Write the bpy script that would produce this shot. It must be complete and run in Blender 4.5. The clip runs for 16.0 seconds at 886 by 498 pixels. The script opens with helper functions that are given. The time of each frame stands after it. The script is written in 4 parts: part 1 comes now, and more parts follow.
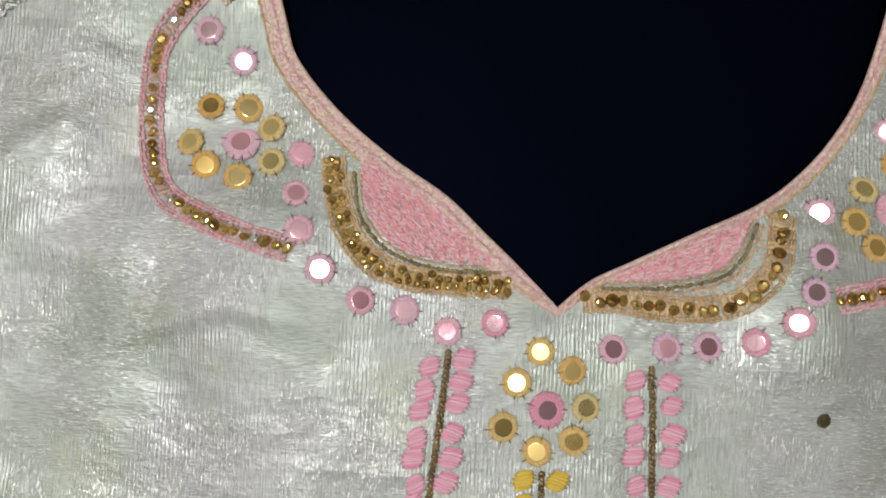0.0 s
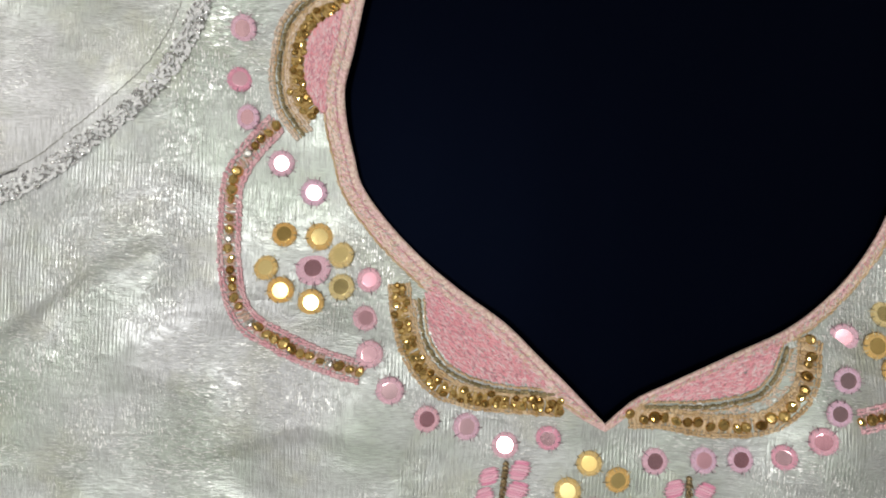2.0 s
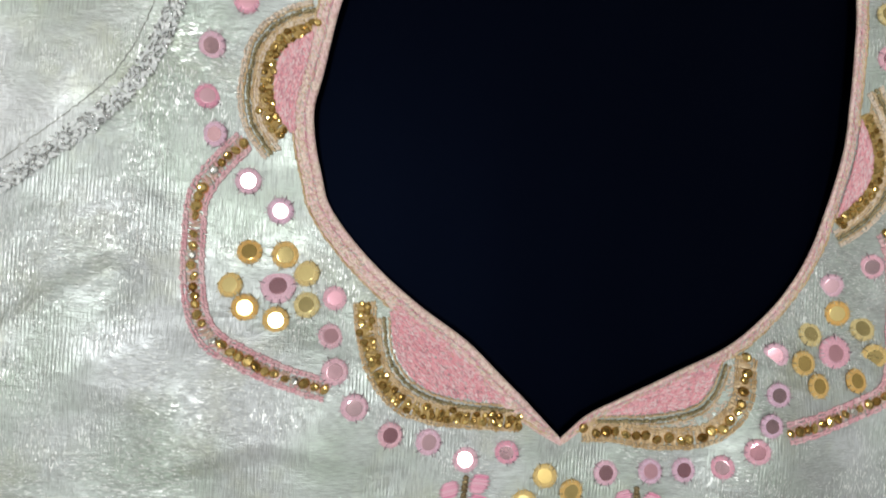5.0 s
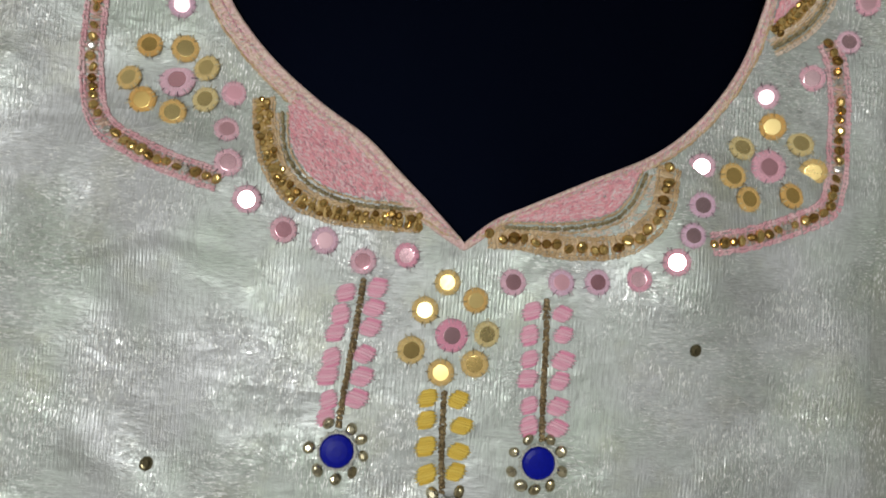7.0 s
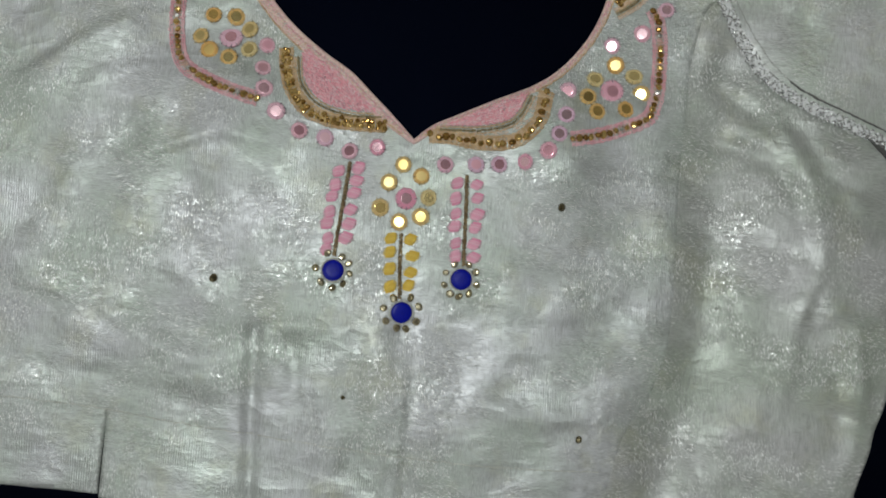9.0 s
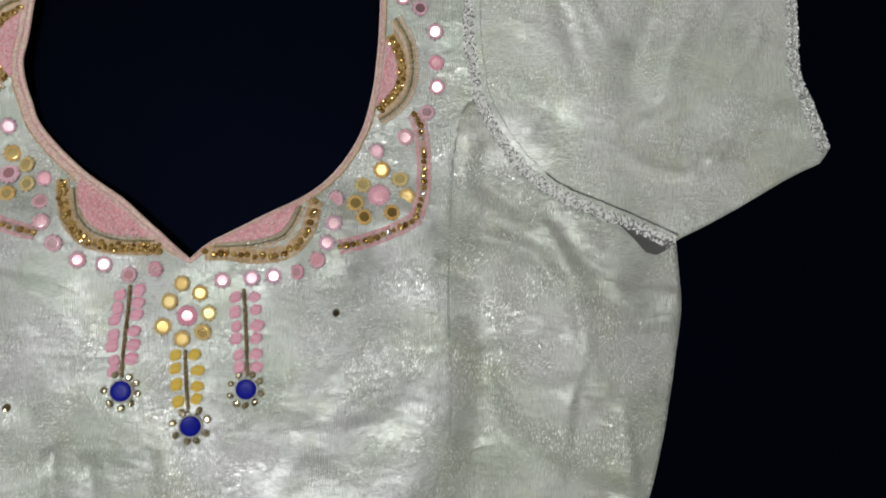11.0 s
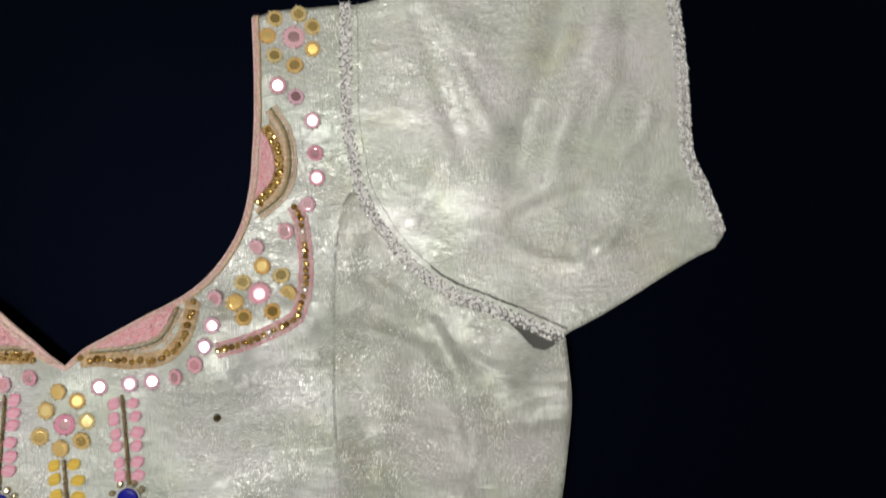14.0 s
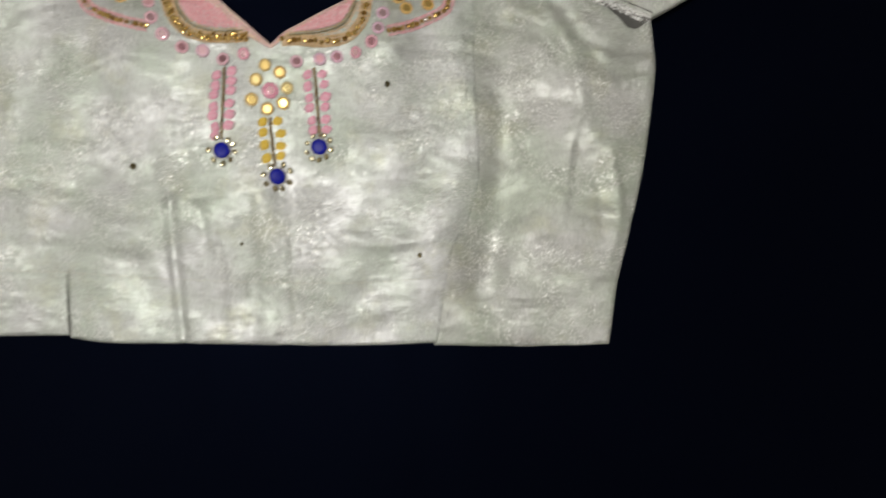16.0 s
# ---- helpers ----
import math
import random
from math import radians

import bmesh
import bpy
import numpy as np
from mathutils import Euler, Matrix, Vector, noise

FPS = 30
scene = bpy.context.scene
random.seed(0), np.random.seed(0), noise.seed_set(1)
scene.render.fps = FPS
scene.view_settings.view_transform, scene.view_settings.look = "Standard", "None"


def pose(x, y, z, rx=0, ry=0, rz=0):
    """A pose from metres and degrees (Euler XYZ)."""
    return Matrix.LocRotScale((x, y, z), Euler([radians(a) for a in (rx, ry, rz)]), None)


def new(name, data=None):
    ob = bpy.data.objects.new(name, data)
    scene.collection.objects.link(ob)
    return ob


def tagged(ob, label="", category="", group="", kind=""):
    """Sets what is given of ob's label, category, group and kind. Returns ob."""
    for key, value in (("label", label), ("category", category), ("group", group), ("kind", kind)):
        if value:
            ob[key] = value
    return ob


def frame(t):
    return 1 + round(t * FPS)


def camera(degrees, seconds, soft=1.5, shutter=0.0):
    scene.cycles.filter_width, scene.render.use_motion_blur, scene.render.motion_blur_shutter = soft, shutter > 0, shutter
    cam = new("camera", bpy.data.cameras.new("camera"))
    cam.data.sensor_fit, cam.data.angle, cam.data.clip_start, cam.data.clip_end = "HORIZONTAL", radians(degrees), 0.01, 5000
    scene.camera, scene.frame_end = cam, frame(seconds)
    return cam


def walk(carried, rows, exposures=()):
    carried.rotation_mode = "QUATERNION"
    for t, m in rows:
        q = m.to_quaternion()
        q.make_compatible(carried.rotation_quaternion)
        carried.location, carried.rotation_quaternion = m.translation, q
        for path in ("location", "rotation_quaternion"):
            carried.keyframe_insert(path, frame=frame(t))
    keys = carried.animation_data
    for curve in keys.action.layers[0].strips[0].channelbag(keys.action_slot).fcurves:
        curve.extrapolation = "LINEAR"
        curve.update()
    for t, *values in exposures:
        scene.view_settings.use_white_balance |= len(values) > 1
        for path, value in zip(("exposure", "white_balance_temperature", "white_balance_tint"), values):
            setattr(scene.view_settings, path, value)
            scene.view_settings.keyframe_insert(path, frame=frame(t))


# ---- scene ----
from mathutils.geometry import delaunay_2d_cdt

# ---- camera ----
cam = camera(66.84, 16.0, soft=1.8, shutter=0.4)
PATH = [
    (0, pose(-0.03020, 0.00699, 0.19545, 2.499, 0.915, 2.389)),
    (0.5, pose(-0.03791, 0.01800, 0.20382, 1.790, 0.081, 2.555)),
    (1, pose(-0.04793, 0.03831, 0.20239, -0.367, 0.368, 2.886)),
    (1.5, pose(-0.04793, 0.04558, 0.20973, -0.093, 0.068, 2.918)),
    (2, pose(-0.05244, 0.05615, 0.21423, -0.646, 0.408, 2.315)),
    (2.5, pose(-0.06307, 0.06467, 0.21672, 0.293, -0.924, 2.997)),
    (3, pose(-0.07172, 0.08031, 0.22081, 0.117, -0.606, 2.702)),
    (3.2, pose(-0.06723, 0.08370, 0.22541, -0.277, -1.237, 2.157)),
    (5.3, pose(-0.06324, 0.04819, 0.21687, -0.119, -5.666, 3.390)),
    (5.5, pose(-0.04559, 0.03941, 0.21148, -1.431, -3.005, 2.873)),
    (6, pose(-0.03457, 0.02660, 0.21476, -0.449, -2.745, 3.787)),
    (6.5, pose(-0.01685, 0.00544, 0.21607, 0.188, -2.964, 3.823)),
    (7, pose(-0.01325, -0.00880, 0.21334, 1.493, -1.940, 4.291)),
    (7.5, pose(-0.00936, -0.02077, 0.21353, 1.019, -1.148, 4.972)),
    (8, pose(-0.00537, -0.03095, 0.25195, 1.830, -0.743, 5.236)),
    (8.5, pose(0.00438, -0.04946, 0.30848, 1.795, -0.281, 3.468)),
    (9, pose(0.01354, -0.06121, 0.33448, 1.182, -0.975, 4.232)),
    (9.5, pose(0.02924, -0.06691, 0.34529, 0.508, -1.643, 3.028)),
    (10, pose(0.08904, -0.06637, 0.35582, 1.294, -2.335, 1.887)),
    (10.2, pose(0.10075, -0.05545, 0.36627, 1.581, -2.120, 1.231)),
    (12.3, pose(0.14018, 0.03733, 0.31979, 0.845, -0.388, -0.961)),
    (12.5, pose(0.14196, 0.04111, 0.32064, 1.219, -0.910, -0.851)),
    (13, pose(0.14648, 0.05956, 0.33132, 2.630, -0.212, -1.197)),
    (13.5, pose(0.15422, 0.07207, 0.33372, -0.079, -0.781, -0.257)),
    (14, pose(0.18776, 0.04976, 0.34025, 0.284, -0.786, -2.205)),
    (14.5, pose(0.18382, -0.00314, 0.34912, 2.138, -1.102, -4.224)),
    (15, pose(0.13910, -0.03666, 0.39918, 0.155, -1.140, -3.089)),
    (15.5, pose(0.13802, -0.10088, 0.42340, -0.080, -1.403, -3.945)),
    (16, pose(0.09231, -0.11988, 0.45200, -2.447, -2.175, -2.298)),
]
EXPOSURES = [(0, -0.05, 6450, 9), (3, 0.08, 6400, 9), (5.5, 0.1, 6150, 4), (6, -0.05, 6200, 5), (7, -0.25, 6300, 6), (8, -0.2, 6150, 6), (8.5, -0.47, 6120, 4), (9, -0.51, 6100, 4), (10.2, -0.47, 6250, 5), (12.3, 0.05, 6450, 11), (14, -0.03, 6700, 10), (16, -0.1, 6750, 8)]
walk(cam, PATH, EXPOSURES)

# ---- light ----
world = bpy.data.worlds.new("room_air")
scene.world = world
world.use_nodes = True
world.node_tree.nodes["Background"].inputs[0].default_value = (0.5, 0.52, 0.55, 1)
world.node_tree.nodes["Background"].inputs[1].default_value = 0.02

LAMP = Vector((-0.38, -0.01, 2.05))
lamp_data = bpy.data.lights.new("lamp_glow", "POINT")
lamp_data.shadow_soft_size, lamp_data.energy = 0.15, 84.0
lamp_data.color = (1.0, 0.98, 0.95)


# ---- materials ----
class Nodes:
    """A small builder for one node material."""

    def __init__(self, name):
        self.mat = bpy.data.materials.new(name)
        self.mat.use_nodes = True
        self.tree = self.mat.node_tree
        self.bsdf = self.tree.nodes["Principled BSDF"]
        self.coord = self.tree.nodes.new("ShaderNodeTexCoord").outputs["Object"]

    def put(self, socket, value):
        if hasattr(value, "is_linked"):
            self.tree.links.new(value, socket)
        else:
            socket.default_value = value

    def noise(self, scale, stretch=(1, 1, 1), detail=2.0, rough=0.5, turn=0.0, lift=0.0):
        m = self.tree.nodes.new("ShaderNodeMapping")
        self.tree.links.new(self.coord, m.inputs["Vector"])
        m.inputs["Scale"].default_value = stretch
        m.inputs["Rotation"].default_value = (0, 0, turn)
        m.inputs["Location"].default_value = (lift, lift * 0.7, lift * 1.3)
        n = self.tree.nodes.new("ShaderNodeTexNoise")
        self.tree.links.new(m.outputs[0], n.inputs["Vector"])
        n.inputs["Scale"].default_value = scale
        n.inputs["Detail"].default_value = detail
        n.inputs["Roughness"].default_value = rough
        return n.outputs["Fac"]

    def ribs(self, scale, axis):
        w = self.tree.nodes.new("ShaderNodeTexWave")
        self.tree.links.new(self.coord, w.inputs["Vector"])
        w.bands_direction = axis
        w.inputs["Scale"].default_value = scale
        w.inputs["Distortion"].default_value = 1.3
        w.inputs["Detail"].default_value = 2.0
        w.inputs["Detail Scale"].default_value = 0.25
        return w.outputs["Fac"]

    def ramp(self, fac, stops):
        r = self.tree.nodes.new("ShaderNodeValToRGB")
        self.tree.links.new(fac, r.inputs["Fac"])
        while len(r.color_ramp.elements) < len(stops):
            r.color_ramp.elements.new(0.5)
        for e, (at, c) in zip(r.color_ramp.elements, stops):
            e.position = at
            e.color = (*c, 1) if isinstance(c, tuple) else (c, c, c, 1)
        return r.outputs["Color"]

    def math(self, op, a, b):
        n = self.tree.nodes.new("ShaderNodeMath")
        n.operation = op
        self.put(n.inputs[0], a)
        self.put(n.inputs[1], b)
        return n.outputs[0]

    def mix(self, fac, a, b, blend="MIX"):
        n = self.tree.nodes.new("ShaderNodeMix")
        n.data_type, n.blend_type = "RGBA", blend
        self.put(n.inputs[0], fac)
        self.put(n.inputs[6], a if hasattr(a, "is_linked") else (*a, 1))
        self.put(n.inputs[7], b if hasattr(b, "is_linked") else (*b, 1))
        return n.outputs[2]

    def chance(self):
        return self.tree.nodes.new("ShaderNodeObjectInfo").outputs["Random"]

    def island(self):
        return self.tree.nodes.new("ShaderNodeNewGeometry").outputs["Random Per Island"]

    def bump(self, height, distance, strength=1.0):
        n = self.tree.nodes.new("ShaderNodeBump")
        n.inputs["Strength"].default_value = strength
        n.inputs["Distance"].default_value = distance
        self.put(n.inputs["Height"], height)
        self.tree.links.new(n.outputs[0], self.bsdf.inputs["Normal"])

    def done(self, color, rough, metal=0.0, **more):
        self.put(self.bsdf.inputs["Base Color"], color if hasattr(color, "is_linked") else (*color, 1))
        self.put(self.bsdf.inputs["Roughness"], rough)
        self.put(self.bsdf.inputs["Metallic"], metal)
        for key, value in more.items():
            self.put(self.bsdf.inputs[key.replace("_", " ")], value)
        return self.mat


def tissue(name, turn, tone, gleam=0.36, crumple=3.0, ribbing=1.0):
    """Silver-white tissue silk: upright metallic ribs in a pale weave, crushed and creased."""
    n = Nodes(name)
    rib = n.ribs(262, "X")
    weft = n.noise(1.0, (300, 2600, 300), 1, 0.5, turn, 3.1)
    warp = n.noise(1.0, (2300, 190, 300), 2, 0.5, turn)
    zone = n.ramp(n.noise(1.0, (19, 33, 30), 6, 0.62, turn, 1.7), [(0.465, 0.0), (0.535, 1.0)])
    cross = n.ramp(n.noise(46, detail=2, lift=7.3), [(0.50, 0.0), (0.58, 1.0)])
    cast = n.ramp(n.noise(17, detail=4, rough=0.6, lift=9.0), [(0.38, 0.0), (0.62, 1.0)])
    stain = n.ramp(n.noise(30, detail=5, rough=0.65, lift=6.0), [(0.52, 0.0), (0.72, 1.0)])
    green = (tone[0] * 0.86, tone[1] * 0.95, tone[2] * 0.86)
    lilac = (tone[0] * 1.03, tone[1] * 1.03, tone[2] * 1.08)
    color = n.mix(cast, green, lilac)
    color = n.mix(n.math("MULTIPLY", stain, 0.6), color, (tone[0] * 0.86, tone[1] * 0.86, tone[2] * 0.62))
    color = n.mix(n.ramp(n.mix(cross, warp, weft), [(0.36, 0.55), (0.57, 0.0)]), color, tuple(c * 0.55 for c in tone))
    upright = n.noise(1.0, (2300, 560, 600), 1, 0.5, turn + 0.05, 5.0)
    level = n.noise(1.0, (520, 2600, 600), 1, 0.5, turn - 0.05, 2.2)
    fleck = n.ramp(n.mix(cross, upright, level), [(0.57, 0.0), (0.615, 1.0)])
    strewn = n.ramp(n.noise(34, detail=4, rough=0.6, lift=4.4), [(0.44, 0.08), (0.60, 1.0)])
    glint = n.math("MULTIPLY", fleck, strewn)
    slub = n.ramp(n.noise(1.0, (270, 620, 400), 4, 0.65, turn + 0.15, 15.0), [(0.48, 0.0), (0.64, 1.0)])
    slub = n.math("MULTIPLY", slub, n.math("ADD", n.math("MULTIPLY", strewn, 0.75), 0.25))
    # Pale silver-thread flecks, with their glint painted into the base colour.
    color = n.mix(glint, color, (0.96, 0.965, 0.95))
    rough = n.math("MULTIPLY_ADD", zone, -0.07)
    n.put(rough.node.inputs[2], n.math("MULTIPLY_ADD", glint, -0.10))
    rough.node.inputs[2].links[0].from_node.inputs[2].default_value = 0.48
    metal = n.math("MULTIPLY_ADD", glint, 0.2)
    n.put(metal.node.inputs[2], n.math("MULTIPLY", n.math("ADD", n.math("MULTIPLY", zone, 0.75), 0.55), gleam))
    # Relief in millimetres: broad crushing, small creases, ribs, threads and lifted flecks.
    broad = n.math("ABSOLUTE", n.math("SUBTRACT", n.noise(1.0, (15, 31, 24), 3.2, 0.54, turn + 0.35, 12.0), 0.5), 0.0)
    small = n.math("ABSOLUTE", n.math("SUBTRACT", n.noise(1.0, (70, 95, 80), 3, 0.6, turn - 0.4, 8.0), 0.5), 0.0)
    high = n.math("MULTIPLY", n.math("MINIMUM", broad, 0.2), -crumple)
    high = n.math("ADD", high, n.math("MULTIPLY", n.math("MINIMUM", small, 0.15), n.math("MULTIPLY_ADD", strewn, -0.55)))
    high.node.inputs[1].links[0].from_node.inputs[1].links[0].from_node.inputs[2].default_value = -0.45
    furrow = n.math("MULTIPLY", n.math("MULTIPLY", rib, n.math("SUBTRACT", 1.0, cross)), n.math("ADD", n.math("MULTIPLY", n.math("MULTIPLY", zone, warp), 0.095 * ribbing), 0.004 * ribbing))
    high = n.math("ADD", high, furrow)
    high = n.math("ADD", high, n.math("MULTIPLY", n.mix(cross, warp, weft), 0.13))
    high = n.math("ADD", high, n.math("MULTIPLY", glint, 0.10))
    high = n.math("ADD", high, n.math("MULTIPLY", slub, 0.13))
    n.bump(high, 0.001, 1.0)
    return n.done(color, rough, metal)


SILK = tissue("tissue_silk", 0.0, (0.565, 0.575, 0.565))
# The same silk, with shade painted into the side's tone, light into the sleeve's.
SILK_SIDE_SHADED = tissue("tissue_silk_side_shaded", 0.12, (0.485, 0.488, 0.466), 0.31, 3.2, 0.6)
SILK_SLEEVE_LIT = tissue("tissue_silk_sleeve_lit", -0.25, (0.65, 0.653, 0.636), 0.285, 2.3, 0.25)


def cotton_thread(name, dark, light, rough=0.5, metal=0.0):
    n = Nodes(name)
    strand = n.noise(1.0, (5200, 5200, 5200), 2)
    color = n.mix(n.island(), dark, light)
    color = n.mix(n.math("MULTIPLY", strand, 0.35), color, tuple(c * 0.7 for c in dark))
    n.bump(strand, 0.0002, 0.6)
    return n.done(color, rough, metal)


PINK = cotton_thread("pink_thread", (0.70, 0.28, 0.36), (0.86, 0.52, 0.58), 0.5)
PINK_PALE = cotton_thread("pale_pink_thread", (0.92, 0.60, 0.64), (0.97, 0.80, 0.80), 0.45)
PINK_ROSE = cotton_thread("rose_thread", (0.92, 0.37, 0.44), (0.97, 0.56, 0.60), 0.45)
PEACH = cotton_thread("peach_gold_thread", (0.62, 0.42, 0.22), (0.84, 0.66, 0.44), 0.4, 0.25)
PEACH_PALE = cotton_thread("pale_peach_thread", (0.78, 0.60, 0.47), (0.88, 0.76, 0.65), 0.48)
YELLOW = cotton_thread("yellow_thread", (0.78, 0.50, 0.05), (0.90, 0.66, 0.12), 0.6)
OCHRE = cotton_thread("ochre_thread", (0.42, 0.27, 0.08), (0.62, 0.44, 0.18), 0.4, 0.3)
OLIVE = cotton_thread("olive_bronze_thread", (0.20, 0.16, 0.07), (0.42, 0.34, 0.18), 0.45, 0.1)
BRONZE = cotton_thread("bronze_thread", (0.20, 0.14, 0.07), (0.52, 0.40, 0.22), 0.28, 0.6)
SILVER = cotton_thread("silver_lurex", (0.74, 0.75, 0.76), (0.99, 0.99, 0.99), 0.4, 0.05)
SILVER_FOIL = cotton_thread("silver_foil_thread", (0.62, 0.63, 0.64), (0.98, 0.98, 0.98), 0.2, 0.9)
# Two greys that paint shade along the sleeve's fold and at the armpit.
FOLD_SHADE = cotton_thread("fold_shade_grey", (0.07, 0.07, 0.068), (0.13, 0.13, 0.125), 0.7)
SEAM_SHADE = cotton_thread("seam_shade_grey", (0.30, 0.30, 0.28), (0.44, 0.44, 0.41), 0.7)
LOOP_PINK = cotton_thread("loop_pink_thread", (0.80, 0.42, 0.48), (0.92, 0.66, 0.68), 0.55)
LASH_PINK = cotton_thread("lashing_pink", (0.14, 0.05, 0.09), (0.97, 0.80, 0.86), 0.5)
LASH_GOLD = cotton_thread("lashing_gold", (0.12, 0.08, 0.03), (0.95, 0.84, 0.56), 0.5)
TAN = cotton_thread("tan_pink_thread", (0.50, 0.32, 0.24), (0.78, 0.56, 0.46), 0.5)
IVORY = cotton_thread("ivory_thread", (0.56, 0.56, 0.50), (0.76, 0.76, 0.70), 0.5)


_n = Nodes("pink_gold_binding")
_a, _b = _n.noise(1000, detail=3), _n.noise(260, detail=3, lift=2.0)
_c = _n.mix(_n.ramp(_b, [(0.40, 0.0), (0.60, 1.0)]), (0.86, 0.60, 0.60), (0.86, 0.70, 0.60))
_c = _n.mix(_n.ramp(_a, [(0.44, 0.0), (0.62, 0.85)]), _c, (0.66, 0.40, 0.36))
_n.bump(_a, 0.0006, 0.8)
BINDING = _n.done(_c, 0.55, 0.05)


def tinted_mirror(name, a, b, haze=0.16, metal=0.92):
    n = Nodes(name)
    pick = n.chance()
    color = n.mix(pick, a, b)
    smear = n.noise(700, detail=4)
    color = n.mix(n.math("MULTIPLY", smear, 0.3), color, tuple(c * 0.75 for c in a))
    rough = n.math("MULTIPLY_ADD", smear, 0.16)
    n.put(rough.node.inputs[2], n.math("MULTIPLY", n.math("FRACT", n.math("MULTIPLY", pick, 7.3), 0.0), haze))
    return n.done(color, rough, metal)


MIRROR_PINK = tinted_mirror("pink_mirror", (0.86, 0.44, 0.53), (0.90, 0.64, 0.70), 0.32, 0.85)
MIRROR_GOLD = tinted_mirror("gold_mirror", (0.70, 0.48, 0.16), (0.84, 0.70, 0.34), 0.32, 0.85)


def organza(name, a, b, c):
    """A stiff organza frame, wound with thread: colour differs from piece to piece."""
    n = Nodes(name)
    pick = n.chance()
    color = n.ramp(pick, [(0.0, a), (0.5, b), (1.0, c)])
    fibre = n.noise(2600, detail=3)
    color = n.mix(n.ramp(fibre, [(0.42, 0.0), (0.62, 0.5)]), color, tuple(q * 0.6 for q in a))
    n.bump(fibre, 0.0004, 0.8)
    return n.done(color, 0.75, 0.0, Sheen_Weight=0.2)


FRAME_PINK = organza("pink_organza", (0.86, 0.36, 0.50), (0.88, 0.56, 0.63), (0.80, 0.56, 0.72))
FRAME_GOLD = organza("gold_organza", (0.78, 0.44, 0.12), (0.78, 0.56, 0.22), (0.76, 0.66, 0.34))
GOLD_STONE = tinted_mirror("gold_stone_foil", (0.34, 0.19, 0.05), (0.90, 0.66, 0.26))
CHAMPAGNE = tinted_mirror("champagne_foil", (0.40, 0.34, 0.20), (0.72, 0.66, 0.48))
CLEAR_STONE = tinted_mirror("clear_foil", (0.80, 0.78, 0.74), (0.88, 0.86, 0.82))
DOT = tinted_mirror("dark_foil", (0.16, 0.14, 0.08), (0.26, 0.22, 0.13))

_n = Nodes("blue_enamel")
_s = _n.noise(900, detail=3)
BLUE = _n.done(_n.mix(_s, (0.002, 0.005, 0.20), (0.005, 0.010, 0.40)), 0.35, 0.0, Specular_IOR_Level=0.12)

_n = Nodes("navy_cloth_weave")
_w = _n.noise(1.0, (1800, 500, 500), 2)
_p = _n.noise(5, detail=3)
_n.bump(_w, 0.0002, 0.25)
NAVY = _n.done(_n.mix(_p, (0.0004, 0.0006, 0.0020), (0.0008, 0.0013, 0.0040)), 0.5, 0.0, Specular_IOR_Level=0.04, Specular_Tint=(0.25, 0.4, 1.0, 1))

_n = Nodes("wall_plaster")
_p = _n.noise(3, detail=5)
_n.bump(_n.noise(90, detail=4), 0.002, 0.3)
PLASTER = _n.done(_n.mix(_p, (0.46, 0.44, 0.41), (0.55, 0.53, 0.49)), 0.9)
_n = Nodes("ceiling_paint")
CEILING = _n.done(_n.mix(_n.noise(2, detail=5), (0.24, 0.235, 0.22), (0.30, 0.295, 0.28)), 0.9)
_n = Nodes("floor_stone")
STONE = _n.done(_n.mix(_n.noise(8, detail=6), (0.22, 0.20, 0.18), (0.33, 0.31, 0.28)), 0.5)
_n = Nodes("lamp_enamel")
ENAMEL = _n.done(_n.mix(_n.noise(20), (0.74, 0.74, 0.72), (0.80, 0.80, 0.78)), 0.4)


# ---- helpers ----
MM = 0.001
CLOTH_Z = -0.0085


def part(name, data, material, parent, label="", matrix=None):
    """One mesh object under a thing or a part, from a bmesh or a ready mesh."""
    if isinstance(data, bmesh.types.BMesh):
        mesh = bpy.data.meshes.new(name)
        data.to_mesh(mesh)
        data.free()
    else:
        mesh = data
    if material and not mesh.materials:
        mesh.materials.append(material)
    ob = new(name, mesh)
    ob.parent = parent
    if matrix is not None:
        ob.matrix_basis = matrix
    if label:
        tagged(ob, label)
    return ob


def smooth(mesh):
    mesh.polygons.foreach_set("use_smooth", [True] * len(mesh.polygons))
    mesh.update()
    return mesh


def spline(points, step=2.0):
    """A Catmull-Rom line through points in millimetres, sampled evenly."""
    p = np.array(points, float)
    p = np.vstack([2 * p[0] - p[1], p, 2 * p[-1] - p[-2]])
    out = []
    for i in range(1, len(p) - 2):
        for u in np.linspace(0, 1, 24, endpoint=False):
            out.append(0.5 * (2 * p[i] + (p[i + 1] - p[i - 1]) * u + (2 * p[i - 1] - 5 * p[i] + 4 * p[i + 1] - p[i + 2]) * u * u
                              + (3 * p[i] - p[i - 1] - 3 * p[i + 1] + p[i + 2]) * u ** 3))
    out.append(p[-2])
    out = np.array(out)
    run = np.r_[0, np.cumsum(np.hypot(*np.diff(out, axis=0).T))]
    at = np.linspace(0, run[-1], max(2, int(round(run[-1] / step)) + 1))
    return np.stack([np.interp(at, run, out[:, 0]), np.interp(at, run, out[:, 1])], 1)


def shifted(line, off):
    """The line moved to its left by off millimetres."""
    d = np.gradient(line, axis=0)
    d /= np.maximum(np.hypot(d[:, 0], d[:, 1]), 1e-9)[:, None]
    return line + off * np.stack([-d[:, 1], d[:, 0]], 1)


